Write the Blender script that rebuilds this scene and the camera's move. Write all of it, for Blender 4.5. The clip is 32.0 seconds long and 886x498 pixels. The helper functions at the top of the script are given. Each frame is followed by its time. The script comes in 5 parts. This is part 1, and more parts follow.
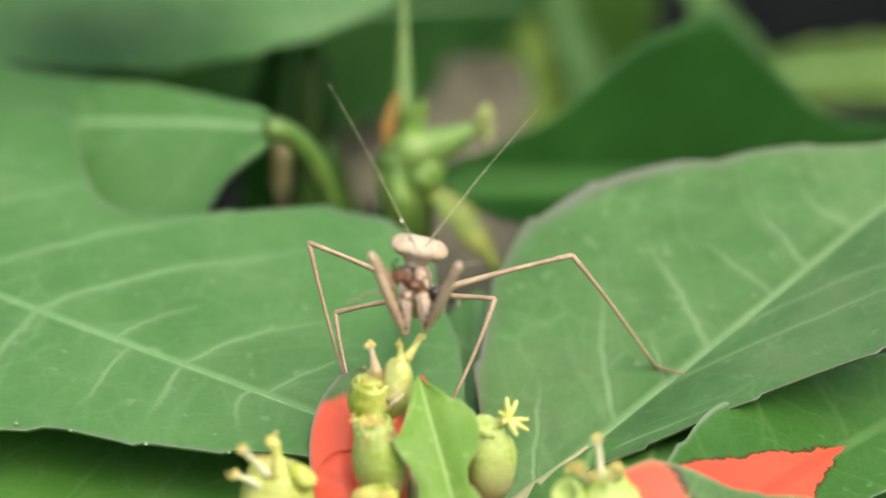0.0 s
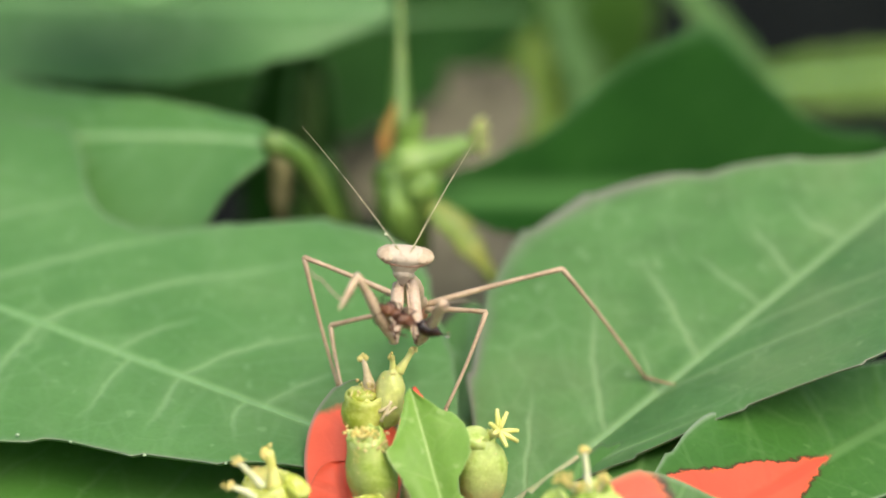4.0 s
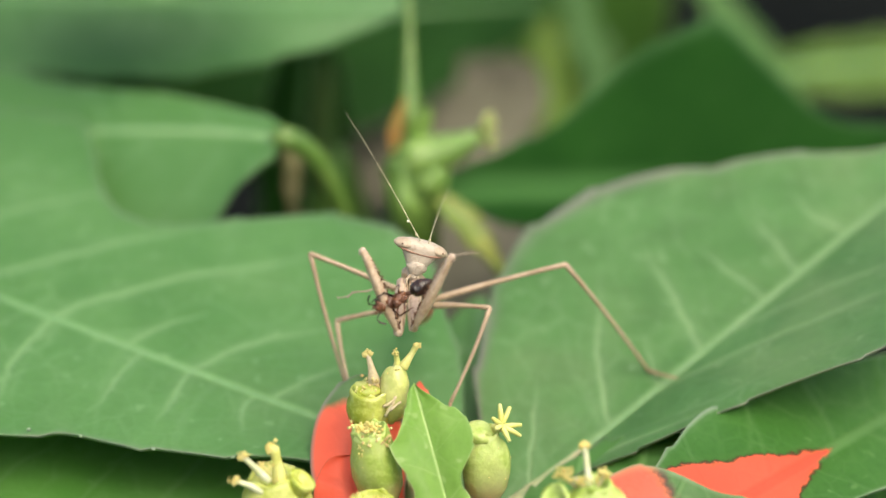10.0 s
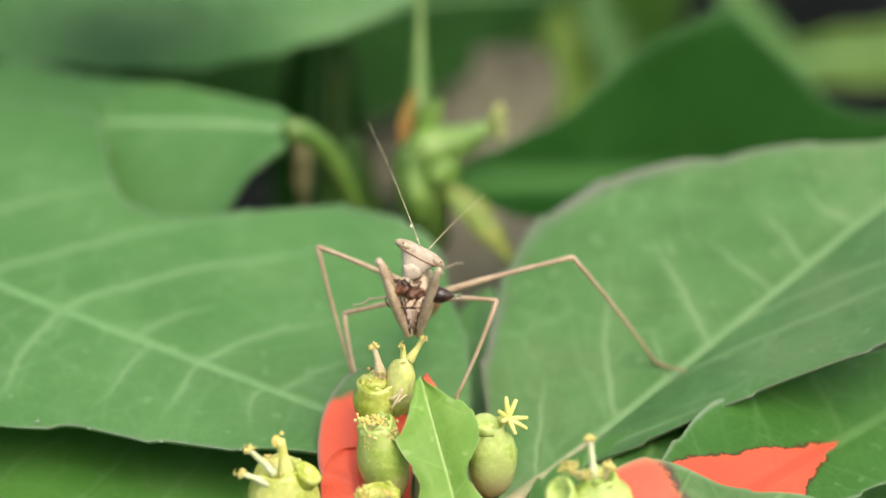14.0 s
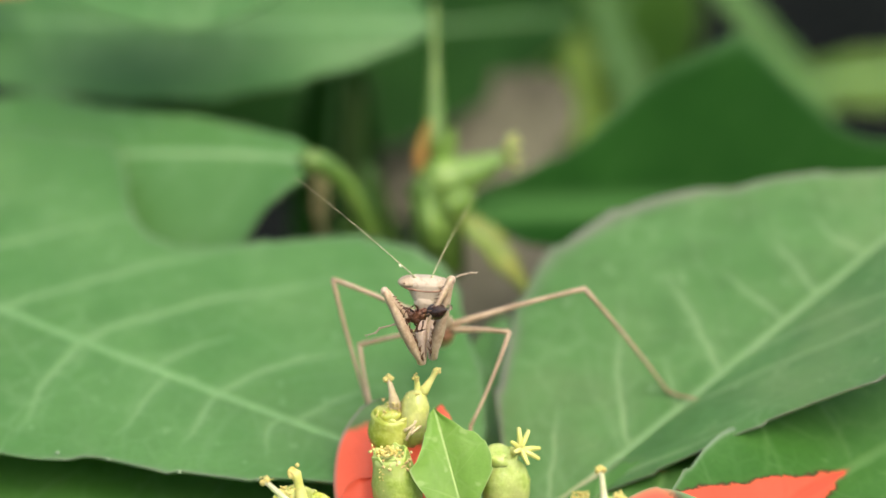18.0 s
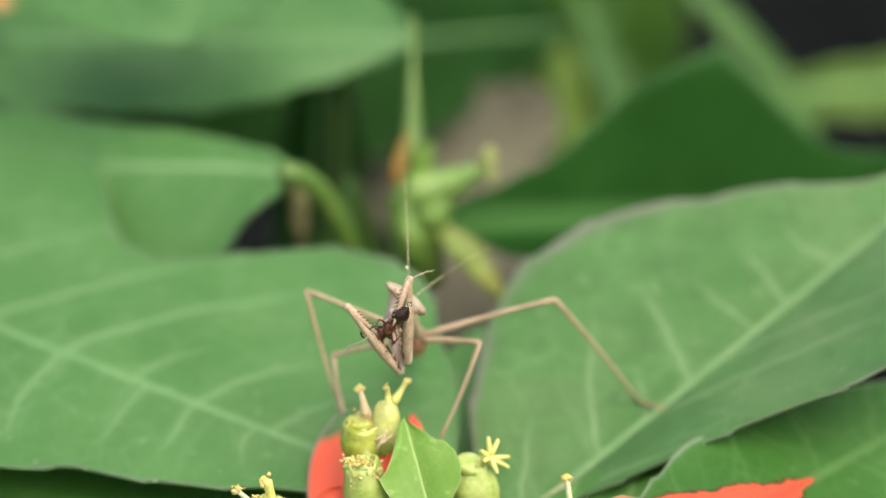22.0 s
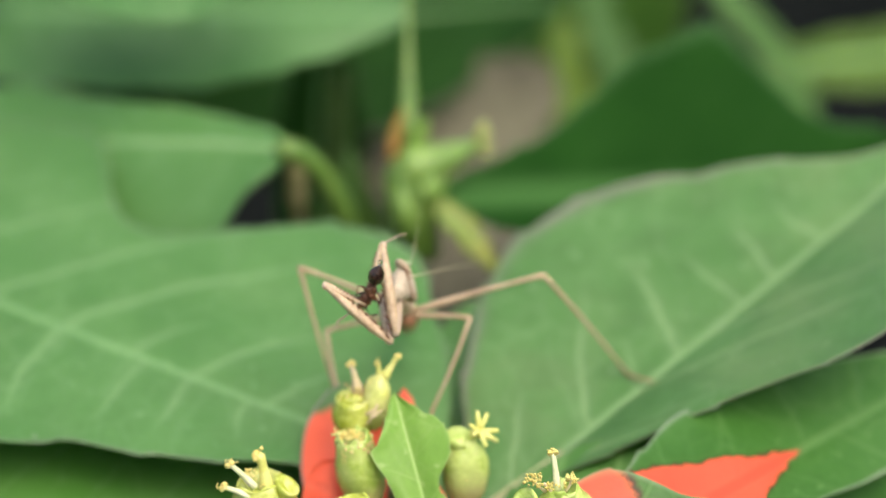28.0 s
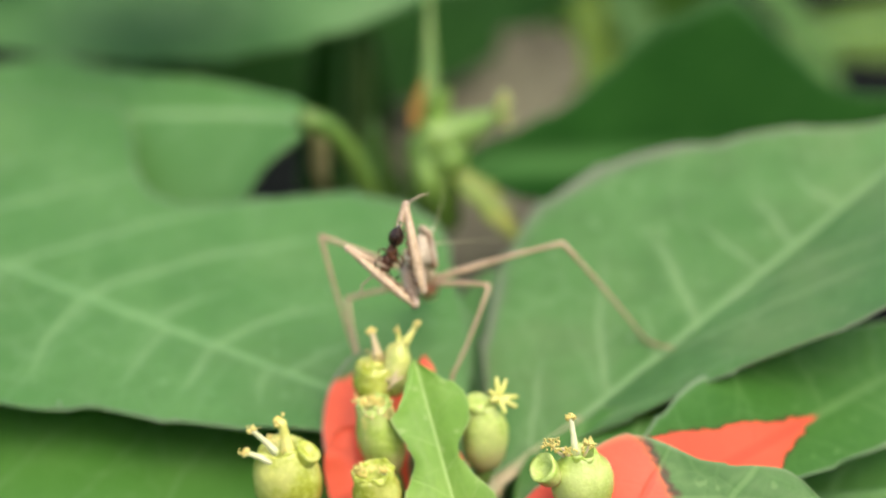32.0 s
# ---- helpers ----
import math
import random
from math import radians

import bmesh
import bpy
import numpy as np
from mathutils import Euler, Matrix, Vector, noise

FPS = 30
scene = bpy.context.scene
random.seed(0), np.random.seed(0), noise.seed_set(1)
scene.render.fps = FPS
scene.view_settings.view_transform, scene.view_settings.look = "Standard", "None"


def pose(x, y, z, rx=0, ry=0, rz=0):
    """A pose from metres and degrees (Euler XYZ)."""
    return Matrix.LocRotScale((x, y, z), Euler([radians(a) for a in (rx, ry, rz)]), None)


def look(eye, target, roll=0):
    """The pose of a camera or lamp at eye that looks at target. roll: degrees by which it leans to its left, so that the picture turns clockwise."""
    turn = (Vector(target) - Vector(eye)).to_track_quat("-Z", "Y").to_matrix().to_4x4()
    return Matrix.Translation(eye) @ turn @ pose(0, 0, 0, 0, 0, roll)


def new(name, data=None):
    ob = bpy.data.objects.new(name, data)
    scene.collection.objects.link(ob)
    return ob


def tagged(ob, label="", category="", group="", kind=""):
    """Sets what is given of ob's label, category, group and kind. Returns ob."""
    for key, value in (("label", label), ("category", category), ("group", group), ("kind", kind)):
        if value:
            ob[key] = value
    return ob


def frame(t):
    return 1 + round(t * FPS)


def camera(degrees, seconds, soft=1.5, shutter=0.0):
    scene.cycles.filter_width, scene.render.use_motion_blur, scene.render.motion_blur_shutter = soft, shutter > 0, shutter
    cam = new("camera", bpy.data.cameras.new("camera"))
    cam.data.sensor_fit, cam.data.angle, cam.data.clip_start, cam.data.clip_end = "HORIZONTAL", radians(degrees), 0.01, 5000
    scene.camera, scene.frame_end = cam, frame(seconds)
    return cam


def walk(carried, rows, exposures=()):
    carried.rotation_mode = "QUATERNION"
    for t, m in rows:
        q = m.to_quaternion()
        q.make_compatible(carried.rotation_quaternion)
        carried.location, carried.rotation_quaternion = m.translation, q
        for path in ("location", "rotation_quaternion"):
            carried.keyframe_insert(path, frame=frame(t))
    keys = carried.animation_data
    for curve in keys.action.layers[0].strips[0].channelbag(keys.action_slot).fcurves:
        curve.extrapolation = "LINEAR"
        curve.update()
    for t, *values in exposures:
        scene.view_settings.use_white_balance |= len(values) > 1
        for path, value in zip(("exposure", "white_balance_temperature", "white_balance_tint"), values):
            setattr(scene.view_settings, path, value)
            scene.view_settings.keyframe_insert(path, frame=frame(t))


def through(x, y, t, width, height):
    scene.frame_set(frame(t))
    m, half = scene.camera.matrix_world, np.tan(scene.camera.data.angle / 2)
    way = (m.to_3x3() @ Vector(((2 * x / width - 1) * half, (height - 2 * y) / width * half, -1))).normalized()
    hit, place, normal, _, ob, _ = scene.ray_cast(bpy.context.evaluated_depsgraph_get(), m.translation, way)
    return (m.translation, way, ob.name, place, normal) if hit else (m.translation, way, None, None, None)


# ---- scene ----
MM = 0.001

# seconds, eye in millimetres, yaw, pitch and roll in degrees
PATH = [
    (0.0, -2.58, -133.68, 60.13, -1.213, -24.279, 0.700), (0.5, -2.37, -133.68, 60.50, -1.191, -24.342, 0.697),
    (1.0, -2.23, -134.50, 61.47, -1.157, -24.417, 0.740), (1.5, -0.86, -135.40, 62.35, -0.967, -24.397, 0.609),
    (2.0, -0.92, -134.97, 62.43, -0.856, -24.549, 0.565), (2.5, -1.39, -135.02, 61.81, -0.885, -24.381, 0.527),
    (3.0, -0.55, -135.52, 62.22, -0.723, -24.379, 0.405), (3.5, -1.05, -135.80, 62.45, -0.759, -24.404, 0.393),
    (5.5, -0.04, -136.09, 62.80, -0.367, -24.510, 0.158), (6.0, -0.49, -136.01, 62.41, -0.425, -24.498, 0.196),
    (6.5, -0.40, -136.33, 62.95, -0.335, -24.630, 0.181), (7.0, -0.32, -136.26, 63.15, -0.314, -24.738, 0.159),
    (7.5, -0.22, -136.20, 62.81, -0.287, -24.702, 0.147), (8.0, -0.33, -135.95, 62.61, -0.163, -24.728, 0.037),
    (8.5, -0.29, -136.10, 62.67, -0.171, -24.749, 0.046), (9.0, -0.00, -135.95, 63.39, 0.009, -24.992, 0.017),
    (9.5, 0.07, -136.45, 63.94, -0.014, -24.984, 0.031), (10.0, 1.13, -137.11, 64.72, 0.235, -25.063, -0.140),
    (10.5, 1.84, -136.80, 64.11, 0.528, -25.029, -0.303), (11.0, 2.34, -136.61, 64.35, 0.638, -25.130, -0.388),
    (11.5, 2.03, -136.47, 64.56, 0.690, -25.222, -0.340), (12.0, 2.04, -136.70, 64.92, 0.709, -25.261, -0.306),
    (12.5, 2.29, -136.82, 65.03, 0.727, -25.288, -0.309), (13.0, 2.04, -136.87, 64.74, 0.728, -25.265, -0.353),
    (13.5, 2.28, -136.89, 65.06, 0.786, -25.339, -0.364), (14.0, 2.46, -136.99, 65.33, 0.949, -25.445, -0.464),
    (14.5, 2.25, -136.97, 65.21, 1.032, -25.421, -0.553), (16.5, 3.07, -138.07, 67.61, 1.258, -25.324, -0.736),
    (17.0, 2.70, -138.00, 67.25, 1.268, -25.212, -0.735), (17.5, 2.84, -138.00, 67.19, 1.415, -25.202, -0.882),
    (18.0, 3.46, -138.29, 67.78, 1.669, -25.299, -1.005), (18.5, 4.14, -138.67, 67.99, 1.734, -25.243, -0.990),
    (19.0, 4.20, -138.53, 68.31, 1.813, -25.298, -1.005), (19.5, 5.08, -138.82, 68.66, 1.910, -25.322, -1.043),
    (20.0, 5.03, -138.50, 68.48, 1.880, -25.297, -1.065), (20.5, 4.53, -138.84, 68.59, 1.793, -25.165, -1.020),
    (21.0, 5.58, -139.14, 69.12, 2.000, -25.180, -1.140), (21.5, 5.96, -139.48, 69.49, 2.116, -25.221, -1.241),
    (22.0, 6.50, -140.07, 68.95, 2.120, -25.138, -1.345), (22.5, 6.77, -138.71, 68.70, 2.209, -25.835, -1.233),
    (23.0, 6.92, -139.64, 69.25, 2.436, -25.958, -1.483), (23.5, 6.87, -139.68, 68.88, 2.346, -25.884, -1.435),
    (24.0, 7.25, -139.80, 69.60, 2.516, -26.077, -1.490), (24.5, 7.31, -140.23, 70.09, 2.543, -26.134, -1.521),
    (25.0, 8.26, -140.91, 70.66, 2.553, -26.121, -1.537), (25.5, 8.79, -141.24, 71.06, 2.671, -26.163, -1.609),
    (27.5, 7.98, -141.86, 70.85, 2.675, -25.961, -1.721), (28.0, 8.84, -142.00, 71.28, 2.777, -26.101, -1.762),
    (28.5, 9.29, -142.56, 71.67, 2.980, -26.188, -1.827), (29.0, 9.42, -143.23, 72.39, 2.853, -26.259, -1.788),
    (29.5, 10.29, -143.62, 72.20, 3.093, -26.224, -2.029), (30.0, 9.54, -142.96, 71.39, 3.245, -26.297, -2.135),
    (30.5, 8.93, -143.13, 70.99, 3.190, -26.257, -2.133), (31.0, 9.94, -143.33, 71.78, 3.517, -26.491, -2.308),
    (31.5, 10.08, -143.77, 71.53, 3.695, -26.491, -2.396), (32.0, 9.93, -143.59, 71.35, 3.691, -26.581, -2.368),
]


def aim(x, y, z, yaw, pitch, roll):
    return pose(x * MM, y * MM, z * MM, 90 + pitch, 0, yaw) @ pose(0, 0, 0, 0, 0, roll)


cam = camera(20.0, 32.0, soft=1.5)
cam.data.dof.use_dof = True
cam.data.dof.focus_distance = 0.1518
cam.data.dof.aperture_fstop = 17.0
walk(cam, [(r[0], aim(*r[1:])) for r in PATH], exposures=[(0.0, 1.2, 7250, 6), (32.0, 1.2, 7250, 6)])

# overcast daylight
world = bpy.data.worlds.new("sky")
scene.world = world
world.use_nodes = True
sky = world.node_tree.nodes.new("ShaderNodeTexSky")
sky.sky_type = "NISHITA"
sky.sun_disc = False
sky.sun_elevation, sky.sun_rotation = radians(60), radians(142)
sky.dust_density, sky.air_density, sky.ozone_density = 4.0, 1.0, 1.0
back = world.node_tree.nodes["Background"]
back.inputs["Strength"].default_value = 0.12
world.node_tree.links.new(sky.outputs[0], back.inputs["Color"])
sun = new("sun", bpy.data.lights.new("sun", "SUN"))
sun.data.energy, sun.data.angle, sun.data.color = 1.35, radians(60), (1.0, 0.96, 0.9)
sun.matrix_world = look((0.30, -0.38, 0.85), (0, 0, 0))


# ---- materials ----
def nodes_of(name):
    m = bpy.data.materials.new(name)
    m.use_nodes = True
    t = m.node_tree
    return m, t, t.nodes["Principled BSDF"]


def add(t, kind, **values):
    n = t.nodes.new(kind)
    for k, v in values.items():
        n.inputs[k].default_value = v
    return n


def sum_up(t, op, a, b=None, c=None):
    n = t.nodes.new("ShaderNodeMath")
    n.operation = op
    for k, v in enumerate((a, b, c)):
        if v is None:
            continue
        if isinstance(v, (int, float)):
            n.inputs[k].default_value = v
        else:
            t.links.new(v, n.inputs[k])
    return n.outputs[0]


def ramp_to(t, fac, lo, hi, a=0.0, b=1.0):
    n = t.nodes.new("ShaderNodeMapRange")
    n.interpolation_type = "SMOOTHSTEP"
    t.links.new(fac, n.inputs[0])
    for k, v in zip((1, 2, 3, 4), (lo, hi, a, b)):
        n.inputs[k].default_value = v
    return n.outputs[0]


def blend(t, fac, a, b):
    n = t.nodes.new("ShaderNodeMix")
    n.data_type = "RGBA"
    if isinstance(fac, (int, float)):
        n.inputs[0].default_value = fac
    else:
        t.links.new(fac, n.inputs[0])
    for k, v in ((6, a), (7, b)):
        if isinstance(v, tuple):
            n.inputs[k].default_value = (*v, 1)
        else:
            t.links.new(v, n.inputs[k])
    return n.outputs[2]


def grain(t, scale, detail=4.0, rough=0.6):
    n = add(t, "ShaderNodeTexNoise", Scale=scale, Detail=detail, Roughness=rough)
    c = t.nodes.new("ShaderNodeTexCoord")
    t.links.new(c.outputs["Object"], n.inputs["Vector"])
    return n.outputs["Fac"]


def plain(name, colour, other, rough=0.5, scale=600.0, bump=0.15, gloss=0.5, metal=0.0, through=0.0, spread=(0.35, 0.65), depth=0.00012):
    """A mottled surface of two colours, with grain."""
    m, t, p = nodes_of(name)
    big, fine = grain(t, scale), grain(t, scale * 6, 2.0)
    col = blend(t, ramp_to(t, big, *spread), colour, other)
    col = blend(t, ramp_to(t, fine, 0.4, 0.75, 0.0, 0.35), col, tuple(min(1.0, c * 1.5) for c in other))
    t.links.new(col, p.inputs["Base Color"])
    p.inputs["Roughness"].default_value, p.inputs["Metallic"].default_value = rough, metal
    p.inputs["Specular IOR Level"].default_value = gloss
    b = add(t, "ShaderNodeBump", Strength=bump, Distance=depth)
    t.links.new(sum_up(t, "ADD", big, fine), b.inputs["Height"])
    t.links.new(b.outputs[0], p.inputs["Normal"])
    if through:
        p.inputs["Subsurface Weight"].default_value = through
        p.inputs["Subsurface Radius"].default_value = (0.5, 0.6, 0.3)
        p.inputs["Subsurface Scale"].default_value = 0.0006
    return m


def leaf_stuff(name, green, pale, vein, length, spacing=7.0, lean=(0.5, 0.5), red=None, red_at=0.0, red_lean=0.9, rough=0.46, red_noise=7.0, vein_w=0.30, vein_k=0.75, rim=(0.17, 0.135, 0.14), glow=0.3, gloss=0.4, veins=(), mottle=0.0, mid_w=0.55, net_k=1.0, red_line=0.85):
    """A leaf blade: u runs along the midrib, v holds the millimetres off it. veins: (start, side, slope, bend, reach, width) in millimetres."""
    m, t, p = nodes_of(name)
    uv = t.nodes.new("ShaderNodeUVMap")
    sep = t.nodes.new("ShaderNodeSeparateXYZ")
    t.links.new(uv.outputs[0], sep.inputs[0])
    u = sum_up(t, "MULTIPLY", sep.outputs[0], length)
    d = sum_up(t, "MULTIPLY", sum_up(t, "SUBTRACT", sep.outputs[1], 0.5), 60.0)
    away = sum_up(t, "ABSOLUTE", d)
    side = sum_up(t, "MULTIPLY", sum_up(t, "GREATER_THAN", d, 0.0), spacing * 0.45)
    wob = sum_up(t, "MULTIPLY", sum_up(t, "SUBTRACT", grain(t, 110.0, 2.0), 0.5), 3.6)
    bend = sum_up(t, "MULTIPLY", sum_up(t, "MULTIPLY", away, away), 0.028)
    slope = sum_up(t, "ADD", sum_up(t, "MULTIPLY", sum_up(t, "GREATER_THAN", d, 0.0), lean[0] - lean[1]), lean[1])
    s = sum_up(t, "SUBTRACT", sum_up(t, "ADD", sum_up(t, "ADD", u, side), wob), sum_up(t, "ADD", sum_up(t, "MULTIPLY", away, slope), bend))
    fr = sum_up(t, "FRACT", sum_up(t, "DIVIDE", s, spacing))
    off = sum_up(t, "MULTIPLY", sum_up(t, "ABSOLUTE", sum_up(t, "SUBTRACT", fr, 0.5)), spacing)
    fade = sum_up(t, "MULTIPLY", ramp_to(t, away, 3.0, 17.0, 1.0, 0.3), ramp_to(t, grain(t, 120.0, 2.0), 0.3, 0.6, 0.45, 1.0))
    vw = sum_up(t, "MULTIPLY", fade, vein_w)
    side_vein = sum_up(t, "SUBTRACT", 1.0, ramp_to(t, sum_up(t, "DIVIDE", off, vw), 0.4, 1.7))
    side_vein = sum_up(t, "MULTIPLY", side_vein, sum_up(t, "MULTIPLY", fade, vein_k))
    mid = sum_up(t, "SUBTRACT", 1.0, ramp_to(t, away, mid_w * 0.22, mid_w))
    wavy = sum_up(t, "ADD", u, sum_up(t, "MULTIPLY", sum_up(t, "SUBTRACT", grain(t, 260.0, 3.0), 0.5), 1.7))
    reach_of = {1: sum_up(t, "MAXIMUM", d, 0.0), -1: sum_up(t, "MAXIMUM", sum_up(t, "MULTIPLY", d, -1.0), 0.0)}
    halo = None
    for start, half, lean_by, bow, reach, wide in veins:
        o = reach_of[half]
        line = sum_up(t, "MULTIPLY_ADD", o, sum_up(t, "MULTIPLY_ADD", o, bow, lean_by), start)
        gap = sum_up(t, "DIVIDE", sum_up(t, "ABSOLUTE", sum_up(t, "SUBTRACT", wavy, line)), math.sqrt(1 + (lean_by + bow * reach) ** 2))
        alive = sum_up(t, "MULTIPLY", ramp_to(t, o, reach * 0.35, reach, 1.0, 0.0), sum_up(t, "GREATER_THAN", o, 0.05))
        fine_line = sum_up(t, "MULTIPLY", ramp_to(t, gap, wide * 0.3, wide * 1.5, vein_k, 0.0), alive)
        glow_line = sum_up(t, "MULTIPLY", ramp_to(t, gap, 0.0, wide * 6, 0.22, 0.0), alive)
        side_vein = sum_up(t, "MAXIMUM", side_vein if halo else sum_up(t, "MULTIPLY", side_vein, 0.22), fine_line)
        halo = sum_up(t, "MAXIMUM", halo, glow_line) if halo else glow_line
    net = add(t, "ShaderNodeTexVoronoi", Scale=520.0)
    net.feature = "DISTANCE_TO_EDGE"
    tc = t.nodes.new("ShaderNodeTexCoord")
    t.links.new(tc.outputs["Object"], net.inputs["Vector"])
    mesh_vein = sum_up(t, "SUBTRACT", 1.0, ramp_to(t, net.outputs["Distance"], 0.0, 0.09))
    cells = add(t, "ShaderNodeTexVoronoi", Scale=230.0)
    cells.feature = "DISTANCE_TO_EDGE"
    warp = add(t, "ShaderNodeTexNoise", Scale=300.0, Detail=2.0)
    t.links.new(tc.outputs["Object"], warp.inputs["Vector"])
    shift = t.nodes.new("ShaderNodeVectorMath")
    shift.operation = "MULTIPLY_ADD"
    t.links.new(warp.outputs["Color"], shift.inputs[0])
    shift.inputs[1].default_value = (0.003, 0.003, 0.003)
    t.links.new(tc.outputs["Object"], shift.inputs[2])
    t.links.new(shift.outputs[0], cells.inputs["Vector"])
    net_vein = sum_up(t, "MULTIPLY", sum_up(t, "SUBTRACT", 1.0, ramp_to(t, cells.outputs["Distance"], 0.0, 0.075)), ramp_to(t, grain(t, 90.0, 2.0), 0.35, 0.65, 0.1, 1.0))
    blot = grain(t, 110.0, 5.0)
    fine = grain(t, 2600.0, 2.0)
    col = blend(t, ramp_to(t, blot, 0.32, 0.7), green, pale)
    col = blend(t, ramp_to(t, fine, 0.4, 0.8, 0.0, 0.25), col, tuple(c * 0.6 for c in green))
    col = blend(t, sum_up(t, "MULTIPLY", mesh_vein, 0.10 * net_k), col, vein)
    col = blend(t, sum_up(t, "MULTIPLY", net_vein, 0.32 * net_k), col, vein)
    if mottle:
        patch = ramp_to(t, grain(t, 330.0, 5.0, 0.65), 0.42, 0.66, 0.0, mottle)
        col = blend(t, patch, col, tuple(c * 0.66 for c in green))
        col = blend(t, ramp_to(t, grain(t, 75.0, 3.0), 0.45, 0.7, 0.0, mottle), col, (pale[0] * 1.5, pale[1] * 1.08, pale[2] * 1.35))
    if halo:
        col = blend(t, halo, col, vein)
    specks = ramp_to(t, grain(t, 1000.0, 1.0), 0.67, 0.75, 0.0, 0.55 * net_k)
    col = blend(t, specks, col, vein)
    if red:
        edge = sum_up(t, "ADD", sum_up(t, "MULTIPLY", sum_up(t, "SUBTRACT", grain(t, 420.0, 4.0, 0.7), 0.5), red_noise), sum_up(t, "ADD", u, sum_up(t, "MULTIPLY", away, red_lean)))
        zone = ramp_to(t, edge, red_at - 0.35, red_at + 0.35, 1.0, 0.0)
        rimz = sum_up(t, "MULTIPLY", ramp_to(t, edge, red_at - 0.2, red_at + 0.2), ramp_to(t, edge, red_at + 0.3, red_at + 0.9, 1.0, 0.0))
        mottle = blend(t, ramp_to(t, blot, 0.3, 0.7), red, tuple(min(1.0, c * 1.25) for c in red))
        col = blend(t, sum_up(t, "MULTIPLY", rimz, red_line), col, (0.07, 0.025, 0.015))
        col = blend(t, zone, col, mottle)
    veins = sum_up(t, "MAXIMUM", side_vein, sum_up(t, "MULTIPLY", mid, 0.7))
    col = blend(t, veins, col, vein if not red else blend(t, zone, vein, tuple(c * 0.8 for c in red)))
    edge_v = add(t, "ShaderNodeAttribute")
    edge_v.attribute_name = "rim"
    col = blend(t, sum_up(t, "MULTIPLY", edge_v.outputs["Fac"], ramp_to(t, blot, 0.3, 0.6, 0.35, 1.0)), col, rim)
    t.links.new(col, p.inputs["Base Color"])
    p.inputs["Roughness"].default_value = rough
    p.inputs["Specular IOR Level"].default_value = gloss
    h = sum_up(t, "ADD", sum_up(t, "MULTIPLY", veins, -1.0), sum_up(t, "ADD", sum_up(t, "MULTIPLY", mesh_vein, -0.1), sum_up(t, "MULTIPLY", fine, 0.25)))
    b = add(t, "ShaderNodeBump", Strength=0.4, Distance=0.00025)
    t.links.new(h, b.inputs["Height"])
    t.links.new(b.outputs[0], p.inputs["Normal"])
    tr = t.nodes.new("ShaderNodeBsdfTranslucent")
    t.links.new(blend(t, 0.5, col, (0.25, 0.5, 0.06) if not red else col), tr.inputs["Color"])
    mix = add(t, "ShaderNodeMixShader", Fac=glow)
    t.links.new(p.outputs[0], mix.inputs[1])
    t.links.new(tr.outputs[0], mix.inputs[2])
    t.links.new(mix.outputs[0], t.nodes["Material Output"].inputs["Surface"])
    return m


# ---- tools ----
def part(name, bm, material, parent=None, label="", smooth=True):
    """Links a bmesh, in millimetres, as one mesh object."""
    bmesh.ops.recalc_face_normals(bm, faces=bm.faces)
    me = bpy.data.meshes.new(name)
    for v in bm.verts:
        v.co *= MM
    bm.to_mesh(me)
    bm.free()
    for f in me.polygons:
        f.use_smooth = smooth
    me.materials.append(material)
    ob = new(name, me)
    if parent:
        ob.parent = parent
    return tagged(ob, label)


def empty(name, at=(0, 0, 0)):
    ob = new(name)
    ob.location = Vector(at) * MM
    ob.empty_display_size = 0.002
    return ob


def rounded(bm, points, radii, sides=10, flat=1.0, up=(0, 0, 1), caps=True):
    """A tube through points, closed with round ends."""
    pts = [Vector(p) for p in points]
    rings = []
    for k, p in enumerate(pts):
        d = (pts[min(k + 1, len(pts) - 1)] - pts[max(k - 1, 0)]).normalized()
        a = d.cross(Vector(up))
        if a.length < 1e-3:
            a = d.cross(Vector((1, 0, 0)))
        a.normalize()
        b = a.cross(d)
        r = radii[k] if isinstance(radii, (list, tuple)) else radii
        rings.append([bm.verts.new(p + a * r * math.cos(q) + b * r * flat * math.sin(q)) for q in [2 * math.pi * j / sides for j in range(sides)]])
    for r0, r1 in zip(rings, rings[1:]):
        for j in range(sides):
            bm.faces.new((r0[j], r0[(j + 1) % sides], r1[(j + 1) % sides], r1[j]))
    if caps:
        for ring, p, q in ((rings[0], pts[0], pts[1]), (rings[-1], pts[-1], pts[-2])):
            r = (ring[0].co - p).length
            tip = bm.verts.new(p + (p - q).normalized() * r * 0.6)
            for j in range(sides):
                bm.faces.new((ring[j], ring[(j + 1) % sides], tip))
    return bm


def curve_points(a, b, c, n=12):
    a, b, c = Vector(a), Vector(b), Vector(c)
    return [a * (1 - s) ** 2 + b * 2 * s * (1 - s) + c * s * s for s in [k / n for k in range(n + 1)]]


def blob(bm, centre, radii, turn=None, seg=14, rings=9, lump=0.0):
    """An egg with a slightly uneven skin."""
    m = Matrix.Translation(centre) @ (turn or Matrix()) @ Matrix.Diagonal((*radii, 1))
    made = bmesh.ops.create_uvsphere(bm, u_segments=seg, v_segments=rings, radius=1.0)["verts"]
    for v in made:
        q = v.co.copy()
        v.co = m @ (q * (1 + lump * noise.noise(q * 2.3 + Vector(centre))))
    return bm


def to_z(direction):
    return Vector(direction).to_track_quat("Z", "Y").to_matrix().to_4x4()


